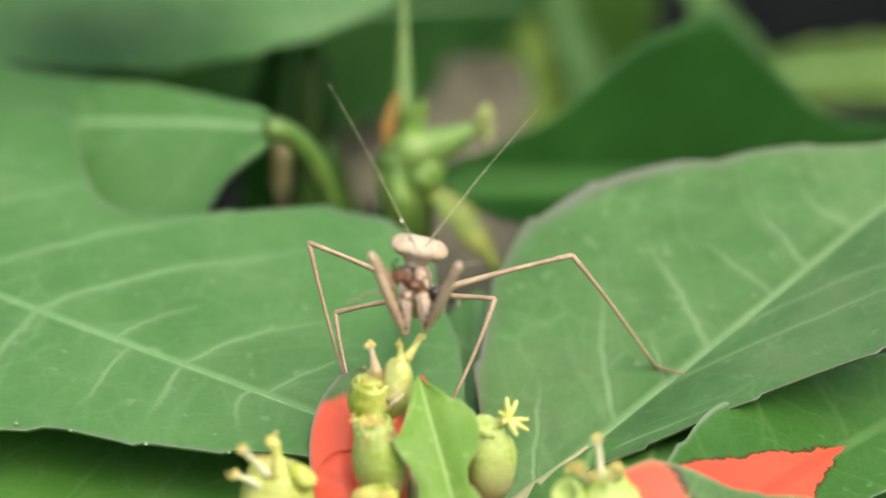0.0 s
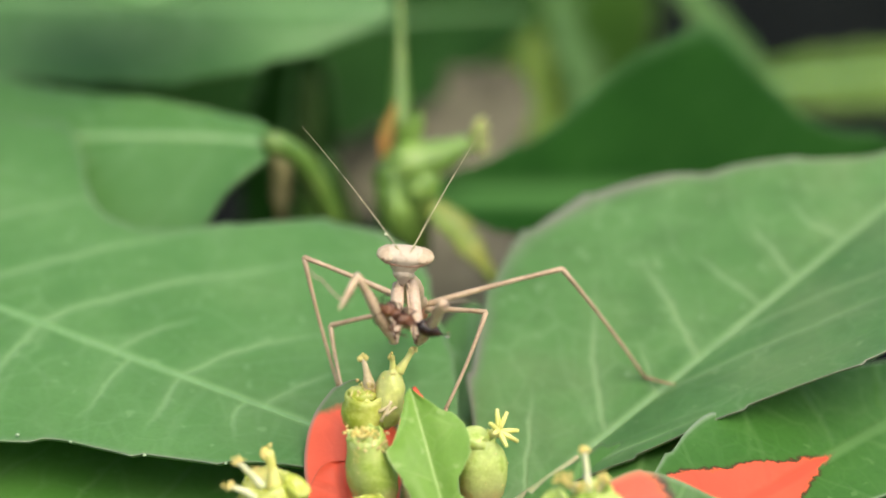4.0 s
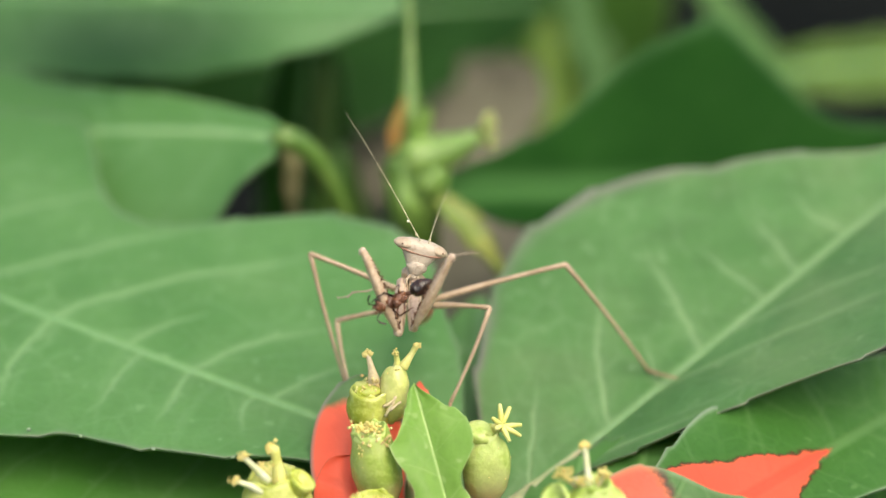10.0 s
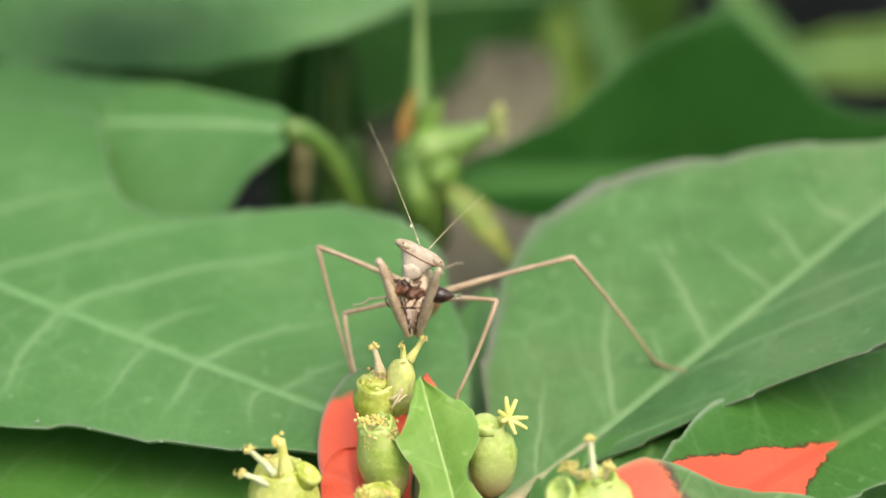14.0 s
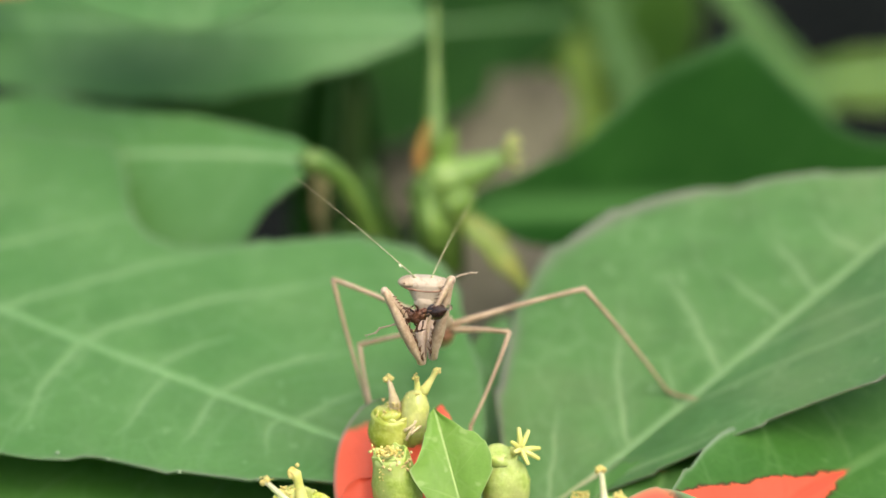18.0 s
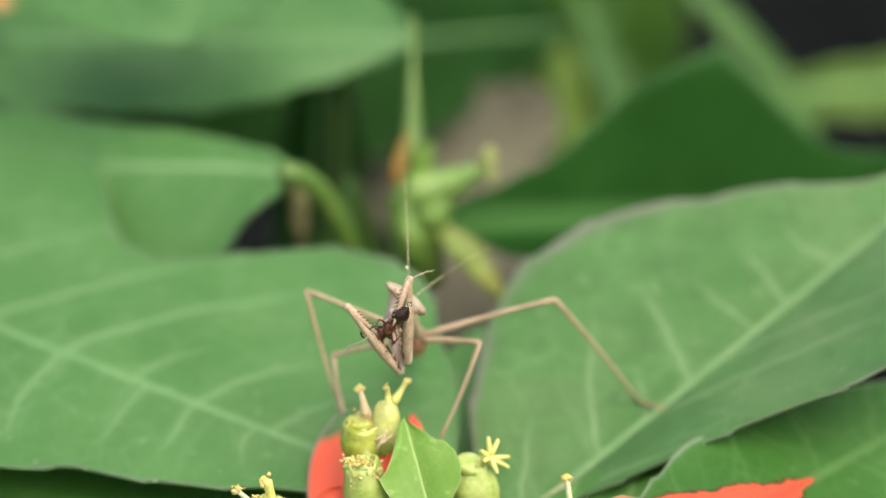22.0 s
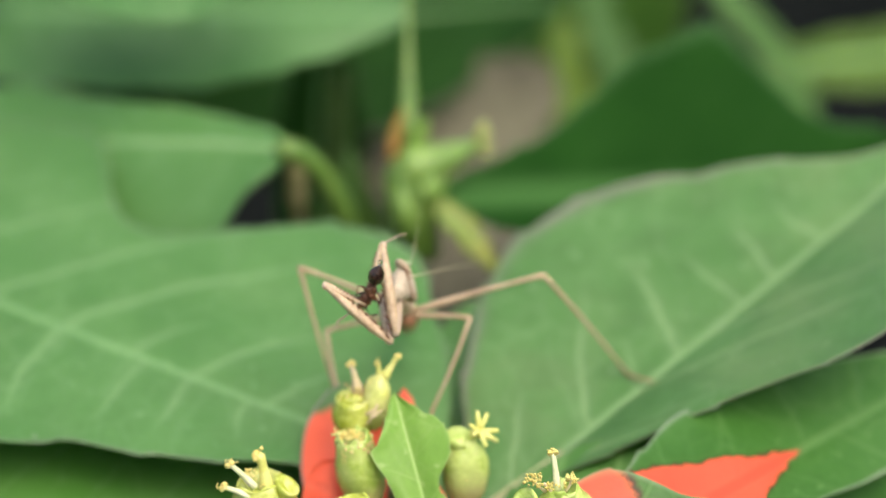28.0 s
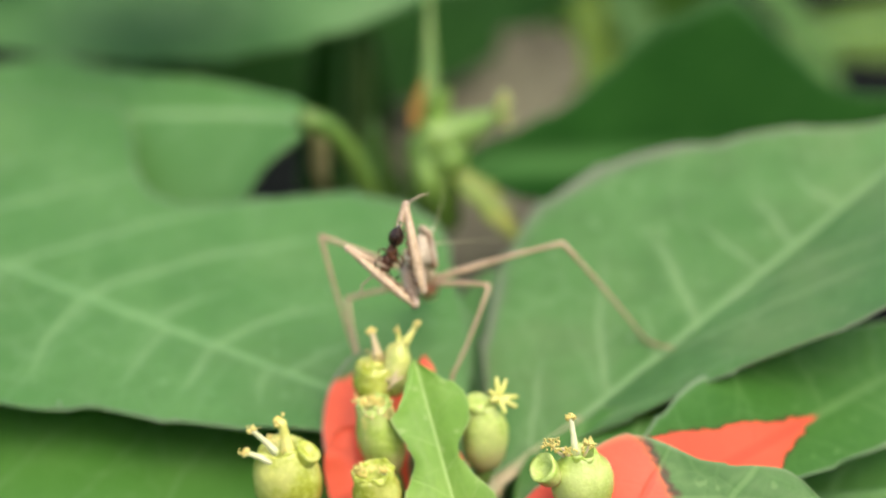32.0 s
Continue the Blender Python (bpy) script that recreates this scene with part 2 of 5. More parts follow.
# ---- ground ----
# near-black colours put the deep shade seen between the leaves into the soil
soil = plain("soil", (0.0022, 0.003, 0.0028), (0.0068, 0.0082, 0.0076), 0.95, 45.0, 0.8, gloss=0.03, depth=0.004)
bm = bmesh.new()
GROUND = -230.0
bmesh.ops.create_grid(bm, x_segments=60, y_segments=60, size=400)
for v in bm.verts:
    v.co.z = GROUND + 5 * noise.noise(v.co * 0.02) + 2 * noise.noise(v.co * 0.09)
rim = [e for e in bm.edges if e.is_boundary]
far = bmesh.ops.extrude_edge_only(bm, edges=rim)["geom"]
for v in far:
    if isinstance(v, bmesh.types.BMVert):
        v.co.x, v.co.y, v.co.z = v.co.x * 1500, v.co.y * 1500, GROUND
ground = tagged(part("ground", bm, soil), "garden soil under the plants, coloured near black for deep shade", "ground", kind="structure")

# ---- a pebble on the ground ----
grit = plain("pebble_grey", (0.16, 0.17, 0.18), (0.25, 0.26, 0.27), 0.85, 90.0, 0.6)
bm = blob(bmesh.new(), (-78, 642, GROUND + 7), (22, 16, 11), None, 24, 16, 0.35)
tagged(part("pebble", bm, grit), "grey pebble lying on the soil", "pebble")

# ---- leaves ----
def width_at(knots, u):
    """A smooth curve through a few (u, width) knots."""
    for k in range(len(knots) - 1):
        (u0, w0), (u1, w1) = knots[k], knots[k + 1]
        if u <= u1 or k == len(knots) - 2:
            before, after = knots[max(k - 1, 0)], knots[min(k + 2, len(knots) - 1)]
            m0 = (w1 - before[1]) / (u1 - before[0]) * (u1 - u0)
            m1 = (after[1] - w0) / (after[0] - u0) * (u1 - u0)
            q = (u - u0) / (u1 - u0)
            return max(0.0, (2 * q ** 3 - 3 * q * q + 1) * w0 + (q ** 3 - 2 * q * q + q) * m0 + (3 * q * q - 2 * q ** 3) * w1 + (q ** 3 - q * q) * m1)
    return 0.0


def leaf(name, parent, base, mid, tip, normal, wide_l, wide_r, material, label="", fold=(0, 0), droop=(0.0, 0.0), peak=0.45, blunt=0.75, foot=0.6,
         teeth=0.5, tooth_gap=6.0, wave=0.5, nu=80, nv=24, thick=0.28, seed=1.0, midrib=0.55, midrib_stuff=None, rim_w=0.025, rim_r=None, edges=None):
    """A leaf blade from its base to its tip over a bent midrib; widths, folds and droop for its left and right half. edges: half-widths (u, millimetres) of both halves, for lobed outlines."""
    n = Vector(normal).normalized()
    line = curve_points(base, mid, tip, nu)
    length = sum((b - a).length for a, b in zip(line, line[1:]))
    bm = bmesh.new()
    uvl = bm.loops.layers.uv.new("uv")
    riml = bm.verts.layers.float.new("rim")
    info, grids = {}, []

    def surface(k, j):
        u = k / nu
        t = (line[min(k + 1, nu)] - line[max(k - 1, 0)]).normalized()
        across = n.cross(t).normalized()
        nn = t.cross(across).normalized()
        v = j / nv * 2 - 1
        v = math.copysign(1 - (1 - abs(v)) ** 1.6, v)
        left = v > 0
        w = wide_l if left else wide_r
        e = 0 if left else 1
        q = u ** (math.log(0.5) / math.log(peak))
        prof = (math.sin(math.pi * q) ** (foot if u < peak else blunt)) if 0 < u < 1 else 0.0
        if edges:
            prof = width_at(edges[e], u) / w
        s = u * length / tooth_gap + (0.37 if left else 0.0) + 0.3 * noise.noise(Vector((u * 7, seed, 3)))
        saw = s - math.floor(s)
        out = w * prof + teeth * min(1.0, prof * 3) * (saw ** 3 - 0.3) * abs(v) ** 10 * (1 if prof > 0.02 else 0)
        d = abs(v) * out
        a = radians(fold[e])
        p = line[k] + across * (d if left else -d) * math.cos(a) + nn * (d * math.sin(a) - droop[e] * d * d)
        ripple = wave * abs(v) ** 1.5 * noise.noise(Vector((u * 5.5, v * 1.2 + (2 if left else 0), seed)))
        lift = -0.22 * math.exp(-(d / 0.7) ** 2)
        band = rim_w if left or rim_r is None else rim_r
        return p + nn * (ripple + lift), nn, u, d if left else -d, max(0.0, (abs(v) - 1 + band) / band) if prof > 0.05 else 0.0

    for sheet in (0, 1):
        rows = []
        for k in range(nu + 1):
            row = []
            for j in range(nv + 1):
                p, nn, u, d, r = surface(k, j)
                edge = 1.0 if 0 < j < nv and 0 < k < nu else 0.1
                vert = bm.verts.new(p - nn * thick * edge * sheet)
                vert[riml] = r
                info[vert] = (u, d / 60 + 0.5)
                row.append(vert)
            rows.append(row)
        grids.append(rows)
    top, under = grids
    for g, flip in ((top, False), (under, True)):
        for k in range(nu):
            for j in range(nv):
                quad = (g[k][j], g[k + 1][j], g[k + 1][j + 1], g[k][j + 1])
                bm.faces.new(tuple(reversed(quad)) if flip else quad)
    border = [(k, 0) for k in range(nu + 1)] + [(nu, j) for j in range(1, nv + 1)] + [(k, nv) for k in range(nu - 1, -1, -1)] + [(0, j) for j in range(nv - 1, 0, -1)]
    for (k0, j0), (k1, j1) in zip(border, border[1:] + border[:1]):
        bm.faces.new((top[k0][j0], under[k0][j0], under[k1][j1], top[k1][j1]))
    for f in bm.faces:
        for lp in f.loops:
            lp[uvl].uv = info[lp.vert]
    ob = part(name, bm, material, parent, label)
    if midrib and midrib_stuff:
        bm = bmesh.new()
        radii = [midrib * (1 - 0.7 * k / nu) for k in range(nu + 1)]
        pts = [line[k] - n * (0.2 + 0.62 * radii[k]) for k in range(0, nu + 1, 2)]
        rounded(bm, pts, radii[::2], 8, 0.8, n)
        part("midrib", bm, midrib_stuff, ob)
    return ob


GREEN, PALE, VEIN = (0.071, 0.199, 0.052), (0.103, 0.246, 0.075), (0.16, 0.32, 0.13)
RED = (0.78, 0.105, 0.058)
MATT, MATT2 = (0.055, 0.168, 0.046), (0.080, 0.205, 0.062)
LUSH, LUSH2, LUSHV = (0.045, 0.155, 0.026), (0.070, 0.195, 0.042), (0.13, 0.28, 0.08)
rib_green = plain("rib_green", (0.10, 0.235, 0.08), (0.135, 0.275, 0.105), 0.5, 400.0)
rib_pale = plain("rib_pale", (0.12, 0.25, 0.09), (0.165, 0.285, 0.125), 0.5, 400.0)
rib_pink = plain("rib_pink", (0.24, 0.32, 0.14), (0.36, 0.29, 0.18), 0.45, 300.0)
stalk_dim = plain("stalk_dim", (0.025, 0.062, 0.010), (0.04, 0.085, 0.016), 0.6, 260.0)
stalk_green = plain("stalk_green", (0.060, 0.135, 0.018), (0.10, 0.17, 0.035), 0.45, 260.0)

front = empty("wild_poinsettia", (0, -3, -30))
tagged(front, "wild poinsettia plant with red-based green leaves and yellow-green flower cups", "plant")
left_plant = tagged(empty("wild_poinsettia", (-60, 26, -60)), "neighbouring wild poinsettia shoot with broad matt green leaves", "plant")
back_plant = tagged(empty("wild_poinsettia", (-6, 33, -60)), "wild poinsettia shoot with an unripe fruit, behind the mantis", "plant")


def settle(plant):
    """Lets parts that were built in place hang from their plant."""
    bpy.context.view_layer.update()
    for ob in plant.children:
        ob.matrix_parent_inverse = plant.matrix_world.inverted()


BROAD_VEINS = ((3.9, 1, 1.25, 0.0, 7.0, 0.17), (12.2, 1, 0.78, 0.02, 11.5, 0.24), (21.4, 1, 0.46, 0.0, 11.0, 0.25), (27.6, 1, 0.0, 0.01, 8.0, 0.17), (31.1, 1, 0.0, 0.05, 7.5, 0.2), (35.3, 1, -0.1, 0.03, 6.0, 0.2), (17.0, 1, 0.7, 0.02, 4.5, 0.12),
               (6.0, -1, 2.1, -0.045, 7.0, 0.16), (16.4, -1, 2.15, -0.05, 12.0, 0.2), (23.5, -1, 1.9, -0.05, 11.0, 0.18))
broad = leaf("leaf", front, (3.6, -2.4, -17.0), (18.1, 8.5, -10.2), (39.3, 28.0, -2.0), (-0.13, -0.325, 0.937), 16.4, 11.5,
     leaf_stuff("leaf_broad", (0.072, 0.192, 0.051), (0.101, 0.237, 0.073), (0.195, 0.33, 0.145), 49.3, 5.8, lean=(0.3, 1.6), rim=(0.27, 0.23, 0.225), veins=BROAD_VEINS, mottle=0.52), "broad green leaf with a greyish purple rim", fold=(6, 23), droop=(0.003, 0.0), rim_w=0.075, rim_r=0.02,
     edges=(((0, 0.8), (0.04, 2.8), (0.111, 6.3), (0.17, 9.25), (0.222, 11.1), (0.287, 13.2), (0.367, 15.5), (0.442, 16.5), (0.553, 15.8), (0.61, 14.75), (0.664, 12.75), (0.681, 11.5), (0.731, 10.0), (0.803, 6.6), (0.859, 3.8), (1, 0)),
            ((0, 0.5), (0.131, 2.1), (0.188, 3.3), (0.262, 5.0), (0.342, 6.8), (0.405, 8.9), (0.468, 11.1), (0.52, 12.9), (0.6, 13.5), (0.75, 9.5), (1, 0))),
     nu=110, seed=3.1, midrib=0.36, midrib_stuff=rib_pale)
part("petiole", rounded(bmesh.new(), curve_points((2.9, -2.9, -17.3), (6.1, -0.5, -15.72), (9.3, 1.93, -14.36), 14), [0.70 - 0.042 * k for k in range(15)], 12, 0.55, (-0.13, -0.325, 0.937)), rib_pink, broad, "pale pinkish leaf stalk running into the midrib")
LOBED_VEINS = ((34.9, 1, 0.5, 0.025, 19.0, 0.2), (46.4, 1, 0.3, 0.055, 11.0, 0.18), (28.0, 1, 0.5, 0.02, 19.0, 0.2), (20.0, 1, 0.45, 0.02, 20.0, 0.2), (40.5, 1, 0.4, 0.04, 7.0, 0.12), (52.5, 1, 0.4, 0.05, 7.0, 0.14),
               (34.9, -1, 0.2, 0.006, 13.0, 0.26), (42.2, -1, 0.13, 0.0, 9.0, 0.18), (46.4, -1, 0.15, 0.0, 7.5, 0.19), (51.4, -1, 0.0, 0.08, 5.0, 0.19), (28.0, -1, 0.2, 0.0, 14.0, 0.22))
lobed = leaf("leaf", left_plant, (-57.7, 31.4, -6.7), (-24, 8.5, -8.6), (1.5, -1.0, -14.0), (0.1, -0.1, 1), 17.8, 13.5,
     leaf_stuff("leaf_left", GREEN, PALE, (0.185, 0.345, 0.145), 68, 6.4, lean=(1.35, 0.1), rim=(0.17, 0.21, 0.15), veins=LOBED_VEINS, mottle=0.22), "broad matt green lobed leaf with pale veins", fold=(7, -3),
     edges=(((0, 2), (0.08, 9), (0.16, 15.5), (0.234, 18.6), (0.308, 20.0), (0.335, 20.0), (0.362, 18.2), (0.4, 15.4), (0.45, 12.5), (0.49, 11.6), (0.546, 13.3), (0.62, 17.2), (0.69, 19.5), (0.781, 19.5), (0.818, 18.0), (0.886, 12.9), (0.95, 7.5), (1, 0)),
            ((0, 2), (0.15, 12), (0.3, 16), (0.45, 15), (0.53, 13.5), (0.584, 12.2), (0.63, 10.1), (0.676, 9.3), (0.755, 7.7), (0.852, 4.5), (1, 0))),
     nu=130, seed=8.7, midrib=0.36, midrib_stuff=rib_green)
gland_white = plain("gland_white", (0.24, 0.32, 0.20), (0.18, 0.26, 0.15), 0.4, 900.0)
for at in ((-21.85, -1.4, -11.5), (-17.3, -2.15, -12.0), (-25.1, -1.05, -11.2), (-12.4, -2.35, -12.45)):
    part("tooth_gland", blob(bmesh.new(), at, (0.14, 0.11, 0.1), None, 10, 7, 0.2), gland_white, lobed, "tiny pale gland on a leaf tooth")
leaf("leaf", back_plant, (-11.0, 29.0, -4.1), (-18, 33.5, -4.2), (-50, 40, -9.5), (0.0, -0.45, 1), 7.8, 10.3,
     leaf_stuff("leaf_back", GREEN, PALE, VEIN, 41, 8.0, vein_k=0.4), "soft green leaf on an arched stalk", fold=(-20, 0),
     edges=(((0, 1.6), (0.052, 2.9), (0.119, 4.84), (0.161, 7.2), (0.237, 9.0), (0.4, 10.2), (0.6, 10.0), (0.8, 7.0), (1, 0)), ((0, 0.5), (0.087, 1.6), (0.21, 2.4), (0.36, 3.2), (0.52, 4.2), (0.63, 5.4), (0.73, 6.7), (0.88, 5.0), (1, 0))),
     teeth=0.2, seed=5.2, midrib=0.5, midrib_stuff=rib_pale)
leaf("leaf", left_plant, (-56.9, 51.6, -0.4), (-26.3, 48.3, -0.9), (-2.6, 49.9, -1.2), (0, -0.25, 1), 17.4, 7.6,
     leaf_stuff("leaf_high", MATT, MATT2, VEIN, 54, 8.0, vein_k=0.3, rim=(0.08, 0.18, 0.06)), "green leaf arching high over the others", fold=(10, -18), peak=0.55, seed=6.6, midrib=0.3, midrib_stuff=rib_green)
leaf("leaf", left_plant, (-31.4, 42.2, 7.5), (-21.5, 42.2, 7.6), (-11.0, 42.2, 7.7), (0, -0.3, 1), 2.5, 8.2,
     leaf_stuff("leaf_top", MATT, MATT2, VEIN, 38, 8.0, vein_k=0.3, rim=(0.08, 0.18, 0.06)), "topmost green leaf of the shoot", fold=(5, -10), peak=0.5, foot=0.45, blunt=0.45, teeth=0.12, seed=7.3, midrib=0.3, midrib_stuff=rib_green)
# greens darkened far below the other leaves, to put shade into the colour
SHADE_GREEN, SHADE_GREEN2, SHADE_VEIN = (0.0055, 0.034, 0.004), (0.0095, 0.048, 0.006), (0.026, 0.095, 0.02)
# the base colour of this leaf carries the shade on its upturned half
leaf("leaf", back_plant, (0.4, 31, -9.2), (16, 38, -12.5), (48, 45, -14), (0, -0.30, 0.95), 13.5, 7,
     leaf_stuff("leaf_dark", (0.0064, 0.039, 0.0048), (0.011, 0.055, 0.0075), (0.055, 0.15, 0.042), 50, 7.0, mid_w=2.1, net_k=0.12, rim=(0.05, 0.12, 0.045), vein_k=0.08, rough=0.8, gloss=0.06, glow=0.15), "deep green leaf, colour darkened for shade, one half turned up", fold=(40, 0), rim_w=0.1,
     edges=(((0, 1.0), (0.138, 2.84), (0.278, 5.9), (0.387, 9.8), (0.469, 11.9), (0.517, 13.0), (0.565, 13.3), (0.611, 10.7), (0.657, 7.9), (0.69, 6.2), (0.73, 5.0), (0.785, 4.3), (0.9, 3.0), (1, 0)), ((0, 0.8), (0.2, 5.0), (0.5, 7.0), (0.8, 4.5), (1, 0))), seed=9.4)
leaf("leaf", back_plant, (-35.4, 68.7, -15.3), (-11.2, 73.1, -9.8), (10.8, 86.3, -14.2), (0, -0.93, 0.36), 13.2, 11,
     leaf_stuff("leaf_shade", SHADE_GREEN, SHADE_GREEN2, SHADE_VEIN, 52, 7.0, vein_k=0.3, rough=0.7, gloss=0.12, glow=0.15), "deep green leaf far back, its colour darkened for shade", peak=0.45, seed=3.9, midrib_stuff=rib_green)
leaf("leaf", back_plant, (8, 98, -44), (11, 98, -24), (19, 97, -8), (0.2, -0.85, 0.45), 10, 9,
     leaf_stuff("leaf_far", (0.05, 0.145, 0.02), (0.08, 0.185, 0.03), (0.1, 0.22, 0.06), 40, 7.0, vein_k=0.3), "mid-green leaf far behind the others", peak=0.6, seed=5.3, midrib_stuff=rib_green)
leaf("leaf", back_plant, (20, 91, -38), (17, 91, -26), (11.5, 92, -12), (0.3, -0.85, 0.5), 2.0, 2.0,
     leaf_stuff("leaf_strip", (0.07, 0.17, 0.05), (0.09, 0.20, 0.07), (0.15, 0.3, 0.1), 30, 7.0, vein_k=0.3), "narrow pale green leaf far behind", peak=0.5, foot=0.4, blunt=0.5, seed=6.3)
leaf("leaf", back_plant, (13, 89, -42), (12.5, 89, -28), (8.8, 90, -14.5), (0.3, -0.85, 0.4), 1.9, 1.9,
     leaf_stuff("leaf_lit", (0.11, 0.20, 0.025), (0.16, 0.25, 0.035), (0.2, 0.3, 0.08), 30, 7.0, vein_k=0.3), "yellowish green leaf standing far behind", peak=0.6, foot=0.4, blunt=0.5, seed=3.3, midrib_stuff=rib_green)
leaf("leaf", back_plant, (30.5, 91, -23), (45, 92, -21.8), (70, 93, -21.5), (0, -0.75, 0.6), 3.0, 3.8,
     leaf_stuff("leaf_side", (0.032, 0.088, 0.006), (0.06, 0.125, 0.012), (0.2, 0.35, 0.1), 40, 7.0, vein_k=0.1, glow=0.08, gloss=0.15, net_k=0.2), "bright yellowish green leaf far behind", peak=0.5, foot=0.3, seed=2.3, midrib_stuff=rib_green)
leaf("leaf", back_plant, (35, 84, -27), (30, 86, -17), (20, 88, -8), (0.4, -0.8, 0.5), 1.7, 1.7,
     leaf_stuff("leaf_slant", (0.035, 0.105, 0.022), (0.05, 0.13, 0.03), (0.1, 0.2, 0.06), 26, 7.0, vein_k=0.3, glow=0.15, gloss=0.2), "narrow green leaf slanting up far behind", peak=0.5, foot=0.4, blunt=0.5, seed=4.3)
leaf("leaf", back_plant, (-15, 76, -31), (-1, 78, -22), (9.5, 76, -18), (0, -0.8, 0.6), 4.4, 6.5,
     plain("withered", (0.066, 0.063, 0.047), (0.175, 0.17, 0.12), 0.9, 60.0, 0.5, gloss=0.1), "withered greyish brown leaf", peak=0.6, blunt=0.4, seed=2.8)
leaf("leaf", back_plant, (-10, 50, -33), (0, 48, -19.5), (11, 45, -20), (0, -0.6, 0.8), 6, 7,
     plain("withered_pale", (0.085, 0.082, 0.062), (0.19, 0.18, 0.135), 0.9, 80.0, 0.5, gloss=0.1), "withered pale grey-brown leaf, low behind the mantis", peak=0.6, blunt=0.5, seed=3.8)
leaf("leaf", back_plant, (-6, 48, -42), (-8.5, 46, -24), (-7.6, 45, -11.5), (0.1, -0.85, 0.4), 3.0, 3.2,
     leaf_stuff("leaf_stalkside", (0.05, 0.13, 0.022), (0.075, 0.16, 0.032), (0.1, 0.2, 0.05), 33, 6.0, vein_k=0.3, rough=0.6), "green leaf standing behind the stalks", peak=0.55, seed=9.1, midrib_stuff=rib_green)
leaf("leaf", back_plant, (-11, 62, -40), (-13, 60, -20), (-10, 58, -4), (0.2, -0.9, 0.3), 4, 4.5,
     leaf_stuff("leaf_shade_small", SHADE_GREEN, SHADE_GREEN2, SHADE_VEIN, 36, 7.0, vein_k=0.3, rough=0.7, gloss=0.12, glow=0.15), "narrow deep green leaf behind the stalks, its colour darkened for shade", peak=0.5, seed=7.9, midrib_stuff=rib_green)
leaf("leaf", front, (9.0, -14.0, -14.6), (20, -7.0, -11.4), (39.4, 17.1, -15.0), (0.34, -0.30, 0.89), 8.6, 4.4,
     leaf_stuff("leaf_red", (0.041, 0.142, 0.022), (0.062, 0.178, 0.036), (0.115, 0.25, 0.075), 44, 6.5, gloss=0.25, rim=(0.30, 0.38, 0.27), red=RED, red_at=25.6, red_lean=2.7, red_noise=6.5, vein_k=0.35), "green leaf with a scarlet patch along its midrib", fold=(-7, 2), rim_w=0.06, teeth=0.3,
     edges=(((0, 0.8), (0.2, 3.6), (0.305, 4.8), (0.365, 5.5), (0.42, 6.2), (0.47, 6.4), (0.53, 5.9), (0.65, 5.6), (0.8, 4.5), (1, 0)), ((0, 0.6), (0.2, 2.2), (0.466, 3.3), (0.566, 3.9), (0.64, 4.4), (0.8, 3.6), (1, 0))), seed=2.2)
leaf("leaf", front, (4.5, -11.5, -15.5), (13, -10.6, -10.8), (27, -10.5, -14.8), (0.0, -0.55, 0.83), 4.4, 4.5,
     leaf_stuff("leaf_red_near", LUSH, LUSH2, LUSHV, 23, 5.0, red=RED, red_at=12.2, red_lean=0.45, red_noise=2.2, rim=(0.2, 0.3, 0.15)), "curled leaf, scarlet at its base and green at its end", fold=(6, -20), droop=(0.0, 0.03), teeth=0.15, rim_w=0.08,
     edges=(((0, 1.0), (0.2, 3.0), (0.315, 3.95), (0.39, 4.5), (0.44, 4.5), (0.49, 4.1), (0.549, 3.4), (0.604, 2.7), (0.674, 2.4), (0.75, 2.6), (0.81, 2.6), (0.85, 2.0), (0.9, 0.8), (1, 0)), ((0, 1.0), (0.3, 4.5), (0.6, 4.2), (0.85, 1.8), (1, 0))), seed=5.9, midrib=0.25, midrib_stuff=rib_green)
SCARLET = leaf_stuff("leaf_scarlet", GREEN, PALE, VEIN, 11, 4.0, vein_k=0.3, red=(0.92, 0.16, 0.09), red_at=60.0, rim=(0.42, 0.22, 0.15), glow=0.45)
leaf("leaf", front, (-2.3, -6.2, -16.0), (-6.3, -3.6, -12.8), (-3.6, 0.8, -8.6), (-0.15, -0.72, 0.68), 3.1, 3.1,
     leaf_stuff("leaf_scarlet_foot", (0.13, 0.27, 0.10), (0.16, 0.30, 0.12), VEIN, 11.6, 4.0, vein_k=0.2, red=(0.92, 0.16, 0.09), red_at=10.4, red_lean=0.5, red_noise=1.2, red_line=0.15, rim=(0.30, 0.30, 0.25), glow=0.4), "scarlet bract leaf with a green end", peak=0.58, foot=0.35, blunt=0.4, teeth=0.2, rim_w=0.1, seed=4.4)
leaf("leaf", front, (-2.6, -8.0, -16.8), (-5.6, -6.4, -14.2), (-5.2, -3.9, -11.4), (-0.2, -0.75, 0.6), 2.4, 2.4,
     SCARLET, "small all-scarlet bract leaf", peak=0.58, foot=0.35, blunt=0.4, teeth=0.1, seed=4.9)
leaf("leaf", front, (-1.4, -1.6, -14), (-0.8, -1.0, -10.5), (-0.8, 0.5, -8.6), (0.35, -0.75, 0.55), 0.95, 0.95,
     SCARLET, "small scarlet bract leaf behind the cups", peak=0.5, foot=0.5, teeth=0.1, seed=6.1)
leaf("leaf", front, (0.3, -8.6, -18.5), (0.2, -7.2, -15.0), (0.8, -5.0, -12.2), (0.0, -0.75, 0.6), 1.9, 1.9,
     SCARLET, "small scarlet bract leaf below the green bract", peak=0.55, foot=0.4, blunt=0.5, teeth=0.1, seed=7.7)
